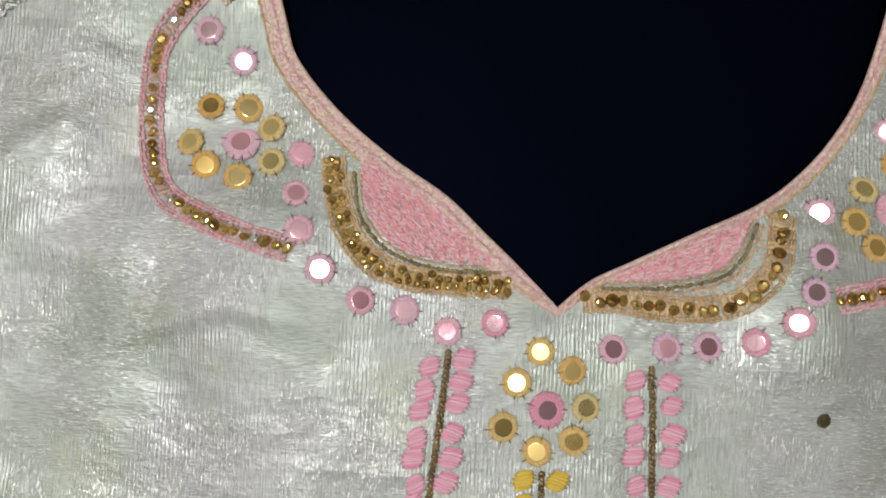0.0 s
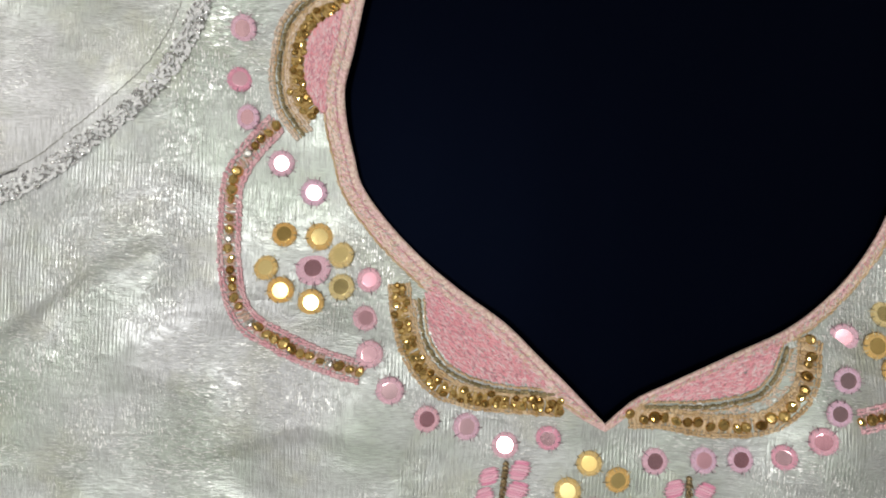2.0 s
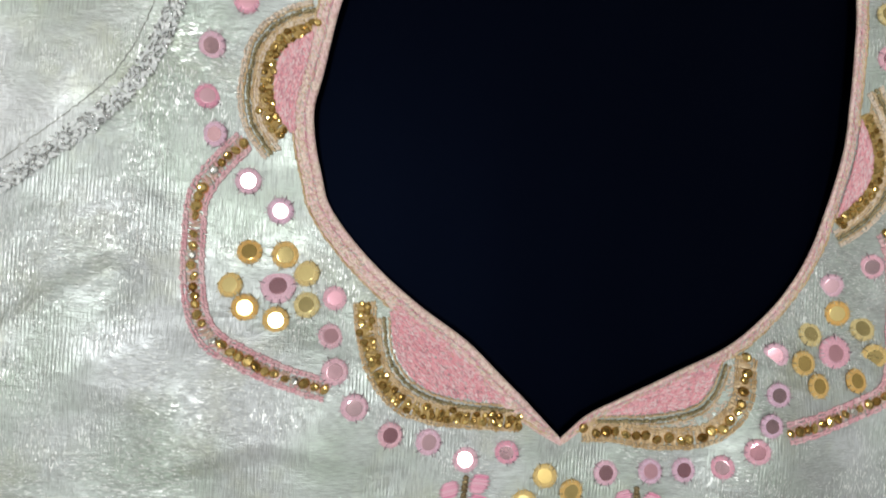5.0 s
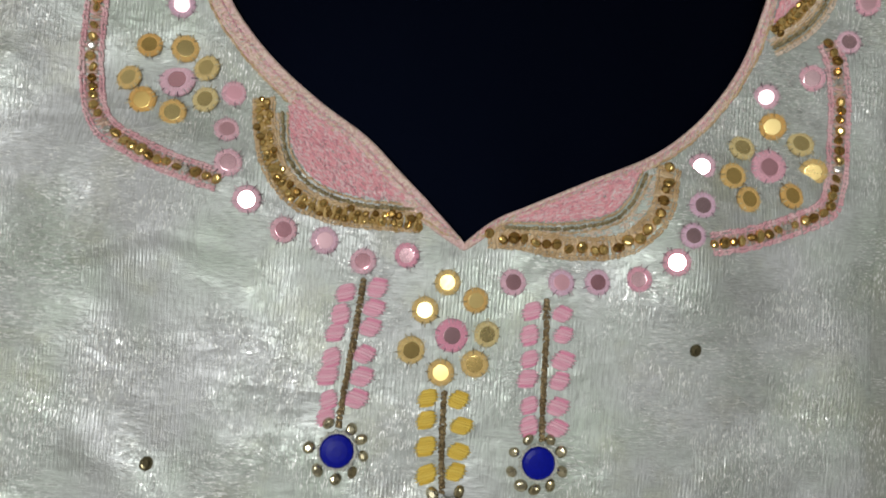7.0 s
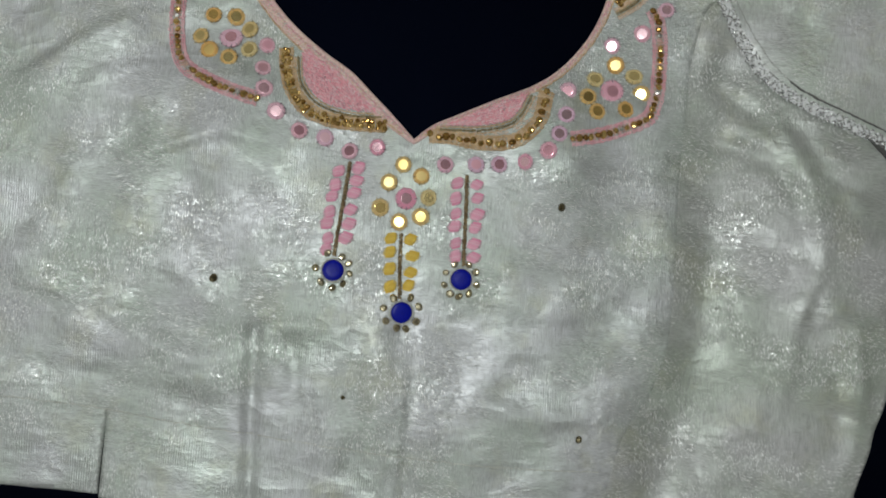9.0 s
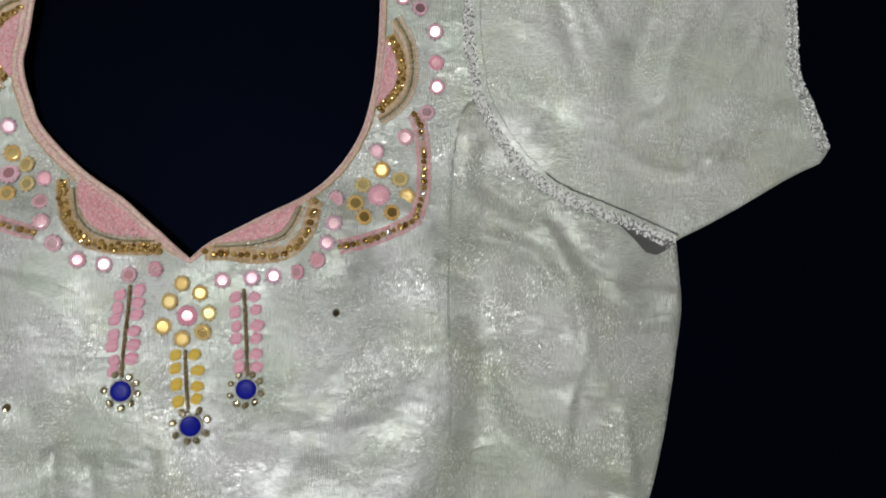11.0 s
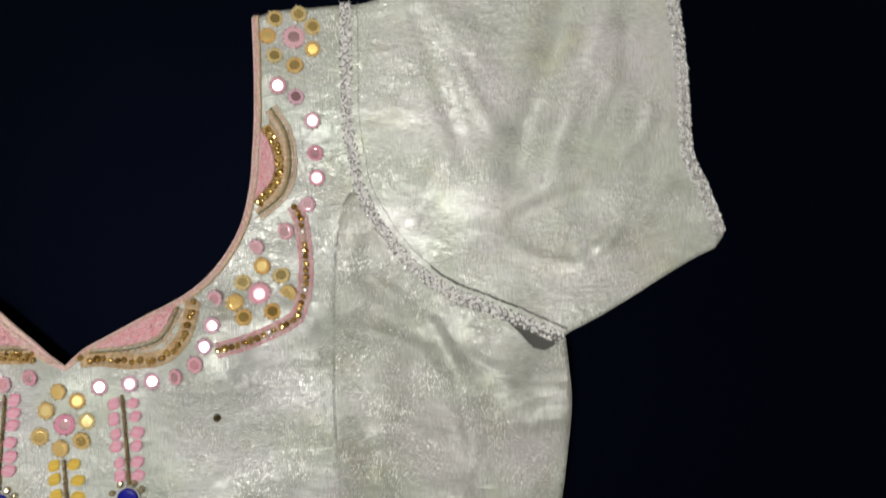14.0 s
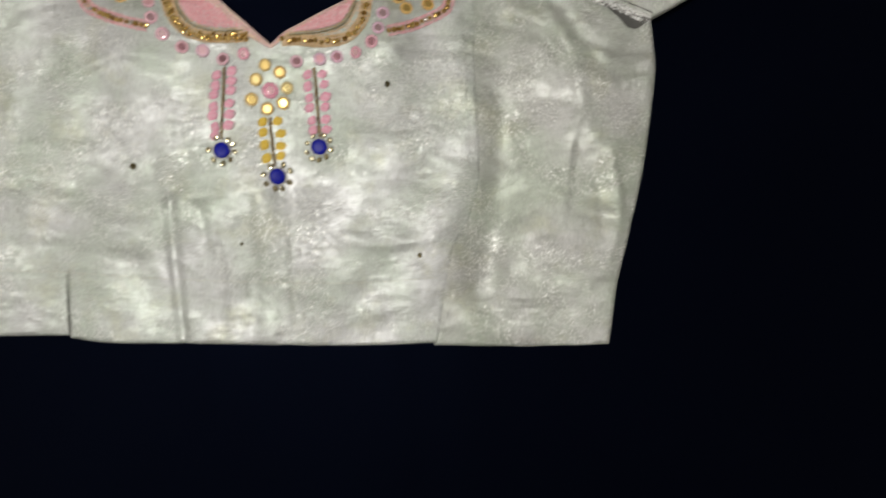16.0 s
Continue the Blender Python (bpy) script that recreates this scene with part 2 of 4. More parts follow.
def band_share(line, least):
    """How much of the full neck band is there: narrow at the point and on the wearer's left side."""
    x, y = line[:, 0], line[:, 1]
    return np.clip(least + np.hypot(x, y) / 34, 0, 1) * (1 - 0.48 * np.clip(x / 14 + 0.3, 0, 1))


def inset(line, off):
    """The line moved inwards, drawn together towards the point of the neck and without a loop at that corner."""
    far = np.hypot(line[:, 0], line[:, 1])
    p = shifted(line, off * band_share(line, 0.28)[:, None])
    return p[far > 1.0 + 0.7 * abs(off)]


def heading(line):
    d = np.gradient(line, axis=0)
    return np.arctan2(d[:, 1], d[:, 0])


def from_line(x, y, line):
    """Distance in millimetres of many places from a polyline."""
    best = np.full(np.shape(x), 1e9)
    for (ax, ay), (bx, by) in zip(line[:-1], line[1:]):
        dx, dy = bx - ax, by - ay
        u = np.clip(((x - ax) * dx + (y - ay) * dy) / (dx * dx + dy * dy + 1e-9), 0, 1)
        best = np.minimum(best, np.hypot(x - ax - u * dx, y - ay - u * dy))
    return best


# Creases of the laid-out blouse: line, height and half width in millimetres.
CREASES = [
    (((-9, 8), (-34, 29), (-52, 42)), 3.0, 12.0),
    (((-72, -100), (-71, -144), (-68, -196)), -1.9, 3.4), (((-53, -106), (-49, -134)), -1.5, 5.0), (((76, -60), (96, -59), (114, -56)), -0.5, 1.6), (((130, 13), (160, 9), (180, 2), (188, -10)), -1.6, 4.0),
    (((89, -6), (118, -7), (141, -10)), -1.0, 3.5),
    
    (((1, -98), (4, -128), (0, -196)), -1.2, 5.0),
    (((-12, -100), (-10, -196)), 0.9, 7.0),
    (((156, 44), (156, 10), (155, -40), (153, -90), (146, -130), (134, -170)), -3.6, 14.0),
    (((122, 10), (124, -50), (122, -100), (104, -150)), 0.7, 8.0),
    (((140, 70), (138, 20)), -0.8, 3.0),
    (((150, 40), (190, 18), (215, -20)), -1.2, 5.0),
    (((152, 25), (195, -10), (208, -70)), 1.2, 6.0),
    (((262, 176), (250, 140), (232, 92)), -4.5, 10.0),
    (((280, 170), (262, 130), (246, 90)), 1.6, 8.0),
    (((184, 170), (192, 140), (206, 92)), -0.9, 4.0),
    (((230, 64), (244, 72), (262, 78)), -1.0, 4.5),
    (((272, 50), (290, 66), (308, 80)), 1.1, 4.0),
    (((222, 68), (246, 80), (268, 84)), 0.8, 4.0),
    (((175, -100), (205, -118), (238, -128)), -1.2, 6.0),
    (((180, -150), (205, -160), (228, -160)), 0.8, 4.0),
    (((40, -128), (70, -136), (104, -132)), 1.0, 5.0),
    (((20, -104), (60, -112), (88, -122)), -0.8, 7.0),
    (((95, 2), (128, 4), (142, -2)), -0.8, 4.0),
    (((-160, -104), (-120, -116), (-84, -128)), 1.2, 7.0),
    (((-165, -84), (-130, -94), (-90, -108)), -1.0, 7.0),
    (((-200, 10), (-160, 16), (-130, 8)), 1.0, 9.0),
    (((-180, -30), (-140, -12), (-110, -26)), -0.9, 8.0),
    (((-48, -62), (-62, -84), (-74, -104)), -0.8, 6.0),
    (((-290, 160), (-260, 120), (-232, 95)), -1.6, 9.0),
    (((292, 60), (300, 68), (316, 72)), 1.5, 2.8), (((280, 52), (296, 56), (318, 62)), -1.4, 2.8),
    (((262, 44), (276, 52), (284, 66)), 1.5, 3.0), (((296, 84), (304, 92), (314, 96)), -1.4, 2.8),
    (((286, 96), (296, 104), (300, 118)), 1.3, 3.5), (((226, 52), (240, 44), (262, 40)), 0.8, 3.5),
    (((170, 60), (182, 72), (196, 100)), 0.8, 5.0), (((205, 150), (214, 130), (232, 112)), -0.7, 4.5),
    (((160, 40), (182, 22), (196, -6)), 1.0, 3.5), (((168, 10), (190, -14), (200, -50)), -1.0, 4.0),
    (((205, -4), (226, -14), (248, -14)), -1.4, 4.0), (((200, -26), (226, -36), (246, -34)), 1.0, 4.0),
    (((160, -60), (176, -90), (178, -130)), 0.9, 6.0), (((196, -86), (214, -104), (218, -140)), -0.9, 5.0),
    (((150, -150), (166, -172), (168, -200)), 0.8, 5.0), (((-20, -104), (-18, -150), (-24, -196)), -0.6, 5.0),
    (((48, -60), (80, -66), (112, -58)), 0.9, 7.0), (((40, -84), (72, -94), (104, -86)), -0.8, 6.0),
    (((-160, -60), (-120, -66), (-84, -92)), 0.9, 6.0), (((-190, -122), (-140, -130), (-96, -140)), -0.9, 5.0),
    (((-60, -40), (-72, -56), (-70, -80)), 0.8, 6.0), (((-150, 30), (-168, 0), (-172, -40)), 1.0, 8.0),
    (((-100, -176), (-60, -180), (-20, -176)), 0.5, 4.0), (((30, -172), (60, -180), (96, -176)), 0.5, 4.0),
]


# Pressed pleats: line, width of the slope beside it and height, in millimetres.
PLEATS = [
    (((2, -94), (4, -128), (2, -203)), 20.0, 2.4),
    (((-84, -122), (-118, -112), (-152, -92), (-196, -82)), 12.0, 1.5),
    (((-40, -110), (-34, -150), (-36, -198)), -14.0, 1.2),
    (((100, -128), (66, -138), (34, -126)), 10.0, 0.4),
    (((-60, -10), (-96, -4), (-150, -22)), 14.0, 1.5),
    (((-130, 58), (-165, 40), (-205, 8)), -16.0, 1.6),
    (((206, -34), (196, -76), (188, -130)), 15.0, 1.8),
    (((220, -70), (228, -120), (214, -170)), 12.0, 1.4),
    (((196, 176), (206, 140), (222, 104)), -14.0, 0.8),
    (((286, 172), (280, 130), (262, 96)), 16.0, 1.4),
    (((-190, 176), (-196, 140), (-214, 100)), 14.0, 0.9),
]


def pleat(x, y, line, wide, high):
    """A slope that rises to a fold line over its width and drops sharply behind it."""
    d, side = np.full(np.shape(x), 1e9), np.zeros(np.shape(x))
    for (ax, ay), (bx, by) in zip(line[:-1], line[1:]):
        dx, dy = bx - ax, by - ay
        u = np.clip(((x - ax) * dx + (y - ay) * dy) / (dx * dx + dy * dy), 0, 1)
        e = np.hypot(x - ax - u * dx, y - ay - u * dy)
        near = e < d
        d, side = np.where(near, e, d), np.where(near, np.sign(dx * (y - ay) - dy * (x - ax)), side)
    side = side * (-1 if wide > 0 else 1)
    run = sum(math.dist(p, q) for p, q in zip(line[:-1], line[1:]))
    ends = np.clip(np.minimum(np.hypot(x - line[0][0], y - line[0][1]), np.hypot(x - line[-1][0], y - line[-1][1])) / (0.22 * run), 0, 1)
    return high * ends * np.clip(1 - d / np.where(side > 0, abs(wide), 4.5), 0, 1)


def surface(x, y):
    """Height in metres of the cloth at places in millimetres."""
    x, y = np.atleast_1d(np.asarray(x, float)), np.atleast_1d(np.asarray(y, float))
    a = np.abs(x)

    def ease(u):
        u = np.clip(u, 0, 1)
        return u * u * (3 - 2 * u)

    z = 13.0 * ease((x - 135) / 90) * (1 - 0.65 * ease(y / 70)) - 1.2
    z = z + np.where(x > 0, 7.5, 4.5) * np.exp(-((a - np.where(x > 0, 76, 84)) / np.where(x > 0, 24, 30)) ** 2 - ((y + 6) / 28) ** 2)
    z = z - 4.2 * ease((y - 15) / 30) * (1 - ease((a - 125) / 25)) * (1 - 0.6 * ease((y - 75) / 30)) * ease((a - 20) / 30)
    for line, high, wide in CREASES:
        z = z + high * np.exp(-(from_line(x, y, line) / wide) ** 2)
    for line, wide, high in PLEATS:
        z = z + pleat(x, y, line, wide, high)
    wave = [2.6 * noise.noise((a / 56, b / 48, 0.3)) + 1.15 * noise.noise((a / 24, b / 20, 4.1)) + 0.16 * noise.noise((a / 9, b / 10, 7.7)) for a, b in zip(x, y)]
    flat = np.exp(-(np.hypot(x * 0.85, y - 45) / 110) ** 4)
    z = z + np.array(wave) * (1 - 0.8 * flat)
    low = CLOTH_Z / MM + 0.9
    return np.where(z > low + 1, z, low + np.exp(np.clip(z - low - 1, -20, 0))) * MM


def inside(poly, q):
    x, y = q[:, 0], q[:, 1]
    ok = np.zeros(len(q), bool)
    for (ax, ay), (bx, by) in zip(poly, np.roll(poly, -1, axis=0)):
        cross = (ay > y) != (by > y)
        ok ^= cross & (x < (bx - ax) * (y - ay) / (by - ay + 1e-12) + ax)
    return ok


def panel(name, outline, material, parent, lift=0.0, label="", cell=2.6, full=False):
    """A piece of cloth: a fine sheet over the surface, with a turned-down edge."""
    outline = np.array(outline, float)
    keep = np.r_[True, np.hypot(*np.diff(outline, axis=0).T) > 0.4]
    outline = outline[keep]
    lo, hi = outline.min(0), outline.max(0)
    gx, gy = np.meshgrid(np.arange(lo[0], hi[0], cell), np.arange(lo[1], hi[1], cell * 0.866))
    gx = gx + (np.arange(gx.shape[0]) % 2)[:, None] * cell / 2
    grid = np.stack([gx.ravel(), gy.ravel()], 1)
    grid = grid[inside(outline, grid)]
    grid = grid[from_line(grid[:, 0], grid[:, 1], np.vstack([outline, outline[:1]])) > 0.9]
    pts = np.vstack([outline, grid])
    ring = [(i, (i + 1) % len(outline)) for i in range(len(outline))]
    v, _, f, _, _, _ = delaunay_2d_cdt([Vector(p) for p in pts], ring, [], 1, 1e-5)
    v = np.array([tuple(p) for p in v])
    edge = from_line(v[:, 0], v[:, 1], np.vstack([outline, outline[:1]]))
    z = surface(v[:, 0], v[:, 1]) + lift - 0.0004 * np.exp(-(edge / 1.2) ** 2)
    bm = bmesh.new()
    vs = [bm.verts.new((a * MM, b * MM, c)) for (a, b), c in zip(v, z)]
    for t in f:
        try:
            bm.faces.new([vs[i] for i in t])
        except ValueError:
            pass
    bmesh.ops.recalc_face_normals(bm, faces=bm.faces)
    if sum(q.normal.z for q in bm.faces) < 0:
        bmesh.ops.reverse_faces(bm, faces=bm.faces)
    rim = [e for e in bm.edges if e.is_boundary]
    made = bmesh.ops.extrude_edge_only(bm, edges=rim)["geom"]
    for q in made:
        if isinstance(q, bmesh.types.BMVert):
            q.co.z = CLOTH_Z + 0.0003 if full else max(CLOTH_Z + 0.0003, q.co.z - 0.0009)
    for q in bm.faces:
        q.smooth = True
    return part(name, bm, material, parent, label)


# One stitch: a low spindle, one unit long along x.
_ring = [(math.cos(a), math.sin(a)) for a in np.linspace(0, 2 * math.pi, 5, endpoint=False) + 0.3]
STITCH_V = np.array([(-0.5, 0, 0)] + [(u, r * c * 0.5, r * s * 0.5) for u, r in ((-0.3, 0.85), (0.0, 1.0), (0.3, 0.85)) for c, s in _ring] + [(0.5, 0, 0)])
STITCH_F = ([(0, 1 + (i + 1) % 5, 1 + i) for i in range(5)]
            + [(1 + 5 * k + i, 1 + 5 * k + (i + 1) % 5, 6 + 5 * k + (i + 1) % 5, 6 + 5 * k + i) for k in range(2) for i in range(5)]
            + [(16, 11 + i, 11 + (i + 1) % 5) for i in range(5)])


def stitches(name, spots, material, parent, label="", flat=False, tall=0.8):
    """One mesh of many stitches: x, y, turn, length, width, lift and rise, in millimetres and radians."""
    s = np.array(spots, float)
    z = surface(s[:, 0], s[:, 1]) / MM
    verts, faces = [], []
    for (x, y, a, l, w, up, rise), h in zip(s, z):
        c, n = math.cos(a), math.sin(a)
        q = STITCH_V * (l, w, w * tall)
        px, py, pz = q[:, 0], q[:, 1], q[:, 2] + q[:, 0] * rise
        base = len(verts)
        verts += np.stack([x + c * px - n * py, y + n * px + c * py, h + up + pz], 1).tolist()
        faces += [tuple(base + i for i in f) for f in STITCH_F]
    mesh = bpy.data.meshes.new(name)
    mesh.from_pydata((np.array(verts) * MM).tolist(), [], faces)
    ob = part(name, mesh if flat else smooth(mesh), material, parent, label)
    return tagged(ob, kind="stuff") if len(s) > 40 else ob


rng = random.Random(7)


def chain(line, length=2.2, width=0.9, lift=0.35, slant=0.0, jitter=0.12):
    """Stitches laid end to end along a line."""
    p = spline(line, length * 0.8) if not isinstance(line, np.ndarray) else line
    return [(x + rng.gauss(0, jitter), y + rng.gauss(0, jitter), a + slant + rng.gauss(0, 0.12), length * rng.uniform(0.85, 1.15),
             width * rng.uniform(0.85, 1.15), lift, 0.0) for (x, y), a in zip(p, heading(p))]


def braid(line, width, gap=1.0, size=(1.9, 0.85), lift=0.45):
    """A lace band: glittering chips in uneven rows along a line."""
    p = spline(line, gap)
    rows = max(2, int(round(width / 1.05)))
    out = []
    for (x, y), a in zip(p, heading(p)):
        for k in range(rows):
            off = ((k + 0.5) / rows - 0.5) * width + rng.gauss(0, 0.22)
            along = rng.uniform(-0.5, 0.5) * gap
            out.append((x + math.cos(a) * along - math.sin(a) * off, y + math.sin(a) * along + math.cos(a) * off, a + rng.choice((-0.6, 0.6)) + rng.gauss(0, 0.35), size[0] * rng.uniform(0.7, 1.3),
                        size[1] * rng.uniform(0.6, 1.1), lift + rng.uniform(-0.15, 0.3), rng.uniform(-0.35, 0.35)))
    return out


def seat(x, y, lift=0.0, turn=0.0, tip=(0.0, 0.0), facing=None):
    """The pose of a small thing lying on the cloth; tip: extra lean about x and y in degrees."""
    h = surface([x, x + 3, x - 3, x, x], [y, y, y, y + 3, y - 3])
    up = Vector((-(h[1] - h[2]) / 0.006, -(h[3] - h[4]) / 0.006, 1)).normalized()
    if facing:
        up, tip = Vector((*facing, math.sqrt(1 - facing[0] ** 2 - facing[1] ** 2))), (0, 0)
    m = Vector((0, 0, 1)).rotation_difference(up).to_matrix().to_4x4()
    return Matrix.Translation((x * MM, y * MM, h[0] + lift * MM)) @ m @ pose(0, 0, 0, tip[0], tip[1], turn)


def lathe(profile, n, flat=False, wobble=0.0, cap=True):
    """A turned mesh from (radius, height) in millimetres, closed at the top."""
    bm = bmesh.new()
    rows = []
    for k, (r, z) in enumerate(profile):
        rows.append([bm.verts.new((r * (1 + wobble * ((i * 7) % 5 - 2) * 0.1) * math.cos(2 * math.pi * i / n) * MM,
                                   r * (1 + wobble * ((i * 7) % 5 - 2) * 0.1) * math.sin(2 * math.pi * i / n) * MM, z * MM)) for i in range(n)])
    for a, b in zip(rows[:-1], rows[1:]):
        for i in range(n):
            bm.faces.new((a[i], a[(i + 1) % n], b[(i + 1) % n], b[i]))
    if cap:
        bm.faces.new(rows[-1])
    for f in bm.faces:
        f.smooth = not flat
    mesh = bpy.data.meshes.new("turned")
    bm.to_mesh(mesh)
    bm.free()
    return mesh


def thread_loop(radius, thick, teeth):
    """A thread ring worked in radial stitches, as a mesh."""
    verts, faces = [], []
    for i in range(teeth):
        a = 2 * math.pi * i / teeth
        l = thick * (1.75 if i % 3 else 2.5)
        q = STITCH_V * (l, 2 * math.pi * radius / teeth * 1.25, 0.75)
        px, py, pz = q[:, 0] + radius + (0.0 if i % 3 else 0.3), q[:, 1], q[:, 2] + 0.55 - 0.12 * np.abs(q[:, 0])
        base = len(verts)
        verts += np.stack([math.cos(a) * px - math.sin(a) * py, math.sin(a) * px + math.cos(a) * py, pz], 1).tolist()
        faces += [tuple(base + j for j in f) for f in STITCH_F]
    mesh = bpy.data.meshes.new("thread_ring")
    mesh.from_pydata((np.array(verts) * MM).tolist(), [], faces)
    return smooth(mesh)


# ---- room ----
def slab(name, lo, hi, material, label, category):
    bm = bmesh.new()
    bmesh.ops.create_cube(bm, size=1)
    for v in bm.verts:
        v.co = [(a + b) / 2 + c * (b - a) for a, b, c in zip(lo, hi, v.co)]
    bmesh.ops.bevel(bm, geom=bm.edges, offset=0.004, segments=1, affect="EDGES")
    return tagged(part(name, bm, material, None, label), category=category, kind="structure")


FLOOR_Z = CLOTH_Z - 0.004
slab("floor", (-1.9, -1.9, FLOOR_Z - 0.1), (1.9, 1.9, FLOOR_Z), STONE, "plain grey stone floor under the dark cloth", "floor")
slab("ceiling", (-1.9, -1.9, 2.42), (1.9, 1.9, 2.52), CEILING, "plain painted ceiling over the room", "ceiling")
slab("wall_north", (-1.9, 1.8, FLOOR_Z), (1.9, 1.9, 2.42), PLASTER, "plain plastered wall of the room", "wall")
slab("wall_south", (-1.9, -1.9, FLOOR_Z), (1.9, -1.8, 2.42), PLASTER, "plain plastered wall of the room", "wall")
slab("wall_east", (1.8, -1.8, FLOOR_Z), (1.9, 1.8, 2.42), PLASTER, "plain plastered wall of the room", "wall")
slab("wall_west", (-1.9, -1.8, FLOOR_Z), (-1.8, 1.8, 2.42), PLASTER, "plain plastered wall of the room", "wall")


def ceiling_light():
    base = tagged(new("ceiling_light"), "round bare globe light hanging from the ceiling", "lamp")
    base.location = (LAMP.x, LAMP.y, 2.42)
    part("canopy", lathe([(55, 0), (55, -14), (40, -24), (6, -26)], 32), ENAMEL, base, "white ceiling rose")
    part("stem", lathe([(6, -20), (6, -150), (30, -152), (34, -200), (20, -215), (4, -216)], 24), ENAMEL, base, "thin white rod and lamp holder")
    glow = new("lamp_glow", lamp_data)
    glow.parent = base
    glow.location = (0, 0, LAMP.z - 2.42)


ceiling_light()


def cloth_sheet():
    """The dark cloth: one sheet with faint long folds."""
    n = 170
    at = np.sign(np.linspace(-1, 1, n)) * np.abs(np.linspace(-1, 1, n)) ** 1.5 * 1.15
    bm = bmesh.new()
    rows = []
    for y in at:
        row = []
        for x in at:
            far = max(abs(x), abs(y))
            z = 0.0008 * noise.noise((x * 9, y * 4, 1)) + 0.0010 * math.exp(-((x - 0.065 + 0.02 * y) / 0.004) ** 2) * (y < -0.2)
            z += 0.0009 * math.exp(-((x + 0.045 - 0.03 * y) / 0.005) ** 2) * (y < -0.2) + 0.0006 * noise.noise((x * 30, y * 14, 5))
            z *= 1 if far < 1.0 else 0.3
            row.append(bm.verts.new((x, y, CLOTH_Z - 0.0012 + z)))
        rows.append(row)
    for a, b in zip(rows[:-1], rows[1:]):
        for i in range(n - 1):
            bm.faces.new((a[i], a[i + 1], b[i + 1], b[i]))
    rim = [e for e in bm.edges if e.is_boundary]
    for q in bmesh.ops.extrude_edge_only(bm, edges=rim)["geom"]:
        if isinstance(q, bmesh.types.BMVert):
            q.co.z = FLOOR_Z
    for f in bm.faces:
        f.smooth = True
    return tagged(part("cloth", bm, NAVY, None), "dark navy cloth spread flat under the blouse", "cloth")


cloth_sheet()

# ---- blouse ----
blouse = tagged(new("blouse"), "silver-white tissue silk blouse with mirror embroidery, laid flat on dark cloth", "blouse")

NECK_R = [(0.2, -0.6), (9.5, 7.4), (20.6, 13), (40.2, 22.8), (59.3, 32.2), (72.8, 42.8), (83.4, 56), (90.4, 69.6), (95, 85.8), (97.4, 99.6), (99.3, 119.4), (100.2, 147.8), (99.6, 173.4)]
NECK_L = [(0.2, -0.6), (-4.1, 3.2), (-13.4, 11.6), (-22.7, 20.0), (-33.8, 30.1), (-48.6, 39.9), (-61.8, 50.1), (-73.3, 61.3), (-82.0, 72.7), (-85.0, 82.2), (-87.7, 93.4), (-88.6, 104.6), (-86.3, 116.0), (-82.8, 135.0), (-79.0, 150.3), (-76.8, 163.7), (-76.5, 179.7)]
TRIM_R = [(147.3, 177.0), (146.7, 146.6), (146.1, 118.1), (148.5, 98.3), (151.0, 84.1), (160.4, 64.3), (173.7, 46.0), (192.1, 30.8), (212.9, 21.3), (231.1, 13.1), (248.0, 4.9)]
TRIM_L = [(-127.9, 181.7), (-129.4, 161.0), (-131.3, 142.0), (-135.9, 124.8), (-142.5, 110.3), (-152.9, 97.6), (-169.0, 83.8), (-186.8, 69.9), (-213.9, 57.5), (-249.9, 40.5)]
SEAM_R = [(151.0, 84.1), (144.0, 76.0), (139.2, 51.3), (137.5, 21.5), (136.1, -22.0), (136.8, -48.0), (136.6, -87.0), (130.2, -115.0), (116.6, -140.0), (110.8, -163.0), (103.6, -203.2)]
SIDE_R = [(250.8, 6.2), (252.0, -6.0), (252.6, -26.0), (249.2, -55.4), (242.5, -92.2), (234.6, -125.5), (224.7, -162.6), (216.2, -207.0)]
SHOULDER_R = [(99.6, 173.4), (114.5, 176.6), (140.2, 177.1), (147.3, 177.0)]
SLEEVE_TOP = [(147.3, 177.0), (154.4, 177.0), (169.5, 180.1), (182.7, 181.8), (210.9, 189.2), (239.1, 193.4), (267.4, 196.6), (295.6, 195.7), (312.9, 191.1)]
CUFF_R = [(312.9, 191.1), (317.6, 156.2), (319.8, 127.9), (320.8, 97.1), (327.2, 80.2), (332.0, 66.3), (334.4, 55.2), (328.6, 46.8)]
UNDER_R = [(328.6, 46.8), (311.6, 39.2), (289.2, 26.8), (268.8, 15.8), (250.8, 7.2)]


def path(*lines, step=2.4):
    return np.vstack([spline(l, step)[:-1] for l in lines])


armhole_r, armhole_low = TRIM_R[:5], TRIM_R[4:]
pit_l, top_l, neck_l = TRIM_L[-1], TRIM_L[0], NECK_L[-1]
front = path(NECK_R, SHOULDER_R, armhole_r, SEAM_R, [SEAM_R[-1], (51, -202.8), (-40, -197.6), (-114, -193), (-142, -188.6)],
             [(-142, -188.6), (-141.4, -165), (-141.2, -144.4)], [(-141.2, -144.4), (-142.1, -165), (-142.8, -187)],
             [(-142.8, -187), (-188, -185.4), (-238, -184)], [(-238, -184), (-246, -130), (-254, -60), (pit_l[0] - 2, 0), pit_l],
             TRIM_L[::-1], [top_l, ((top_l[0] + neck_l[0]) / 2, top_l[1] + 0.5), neck_l], NECK_L[::-1])
panel("front_panel", front, SILK, blouse, label="silver-white tissue silk front with a pointed neckline")
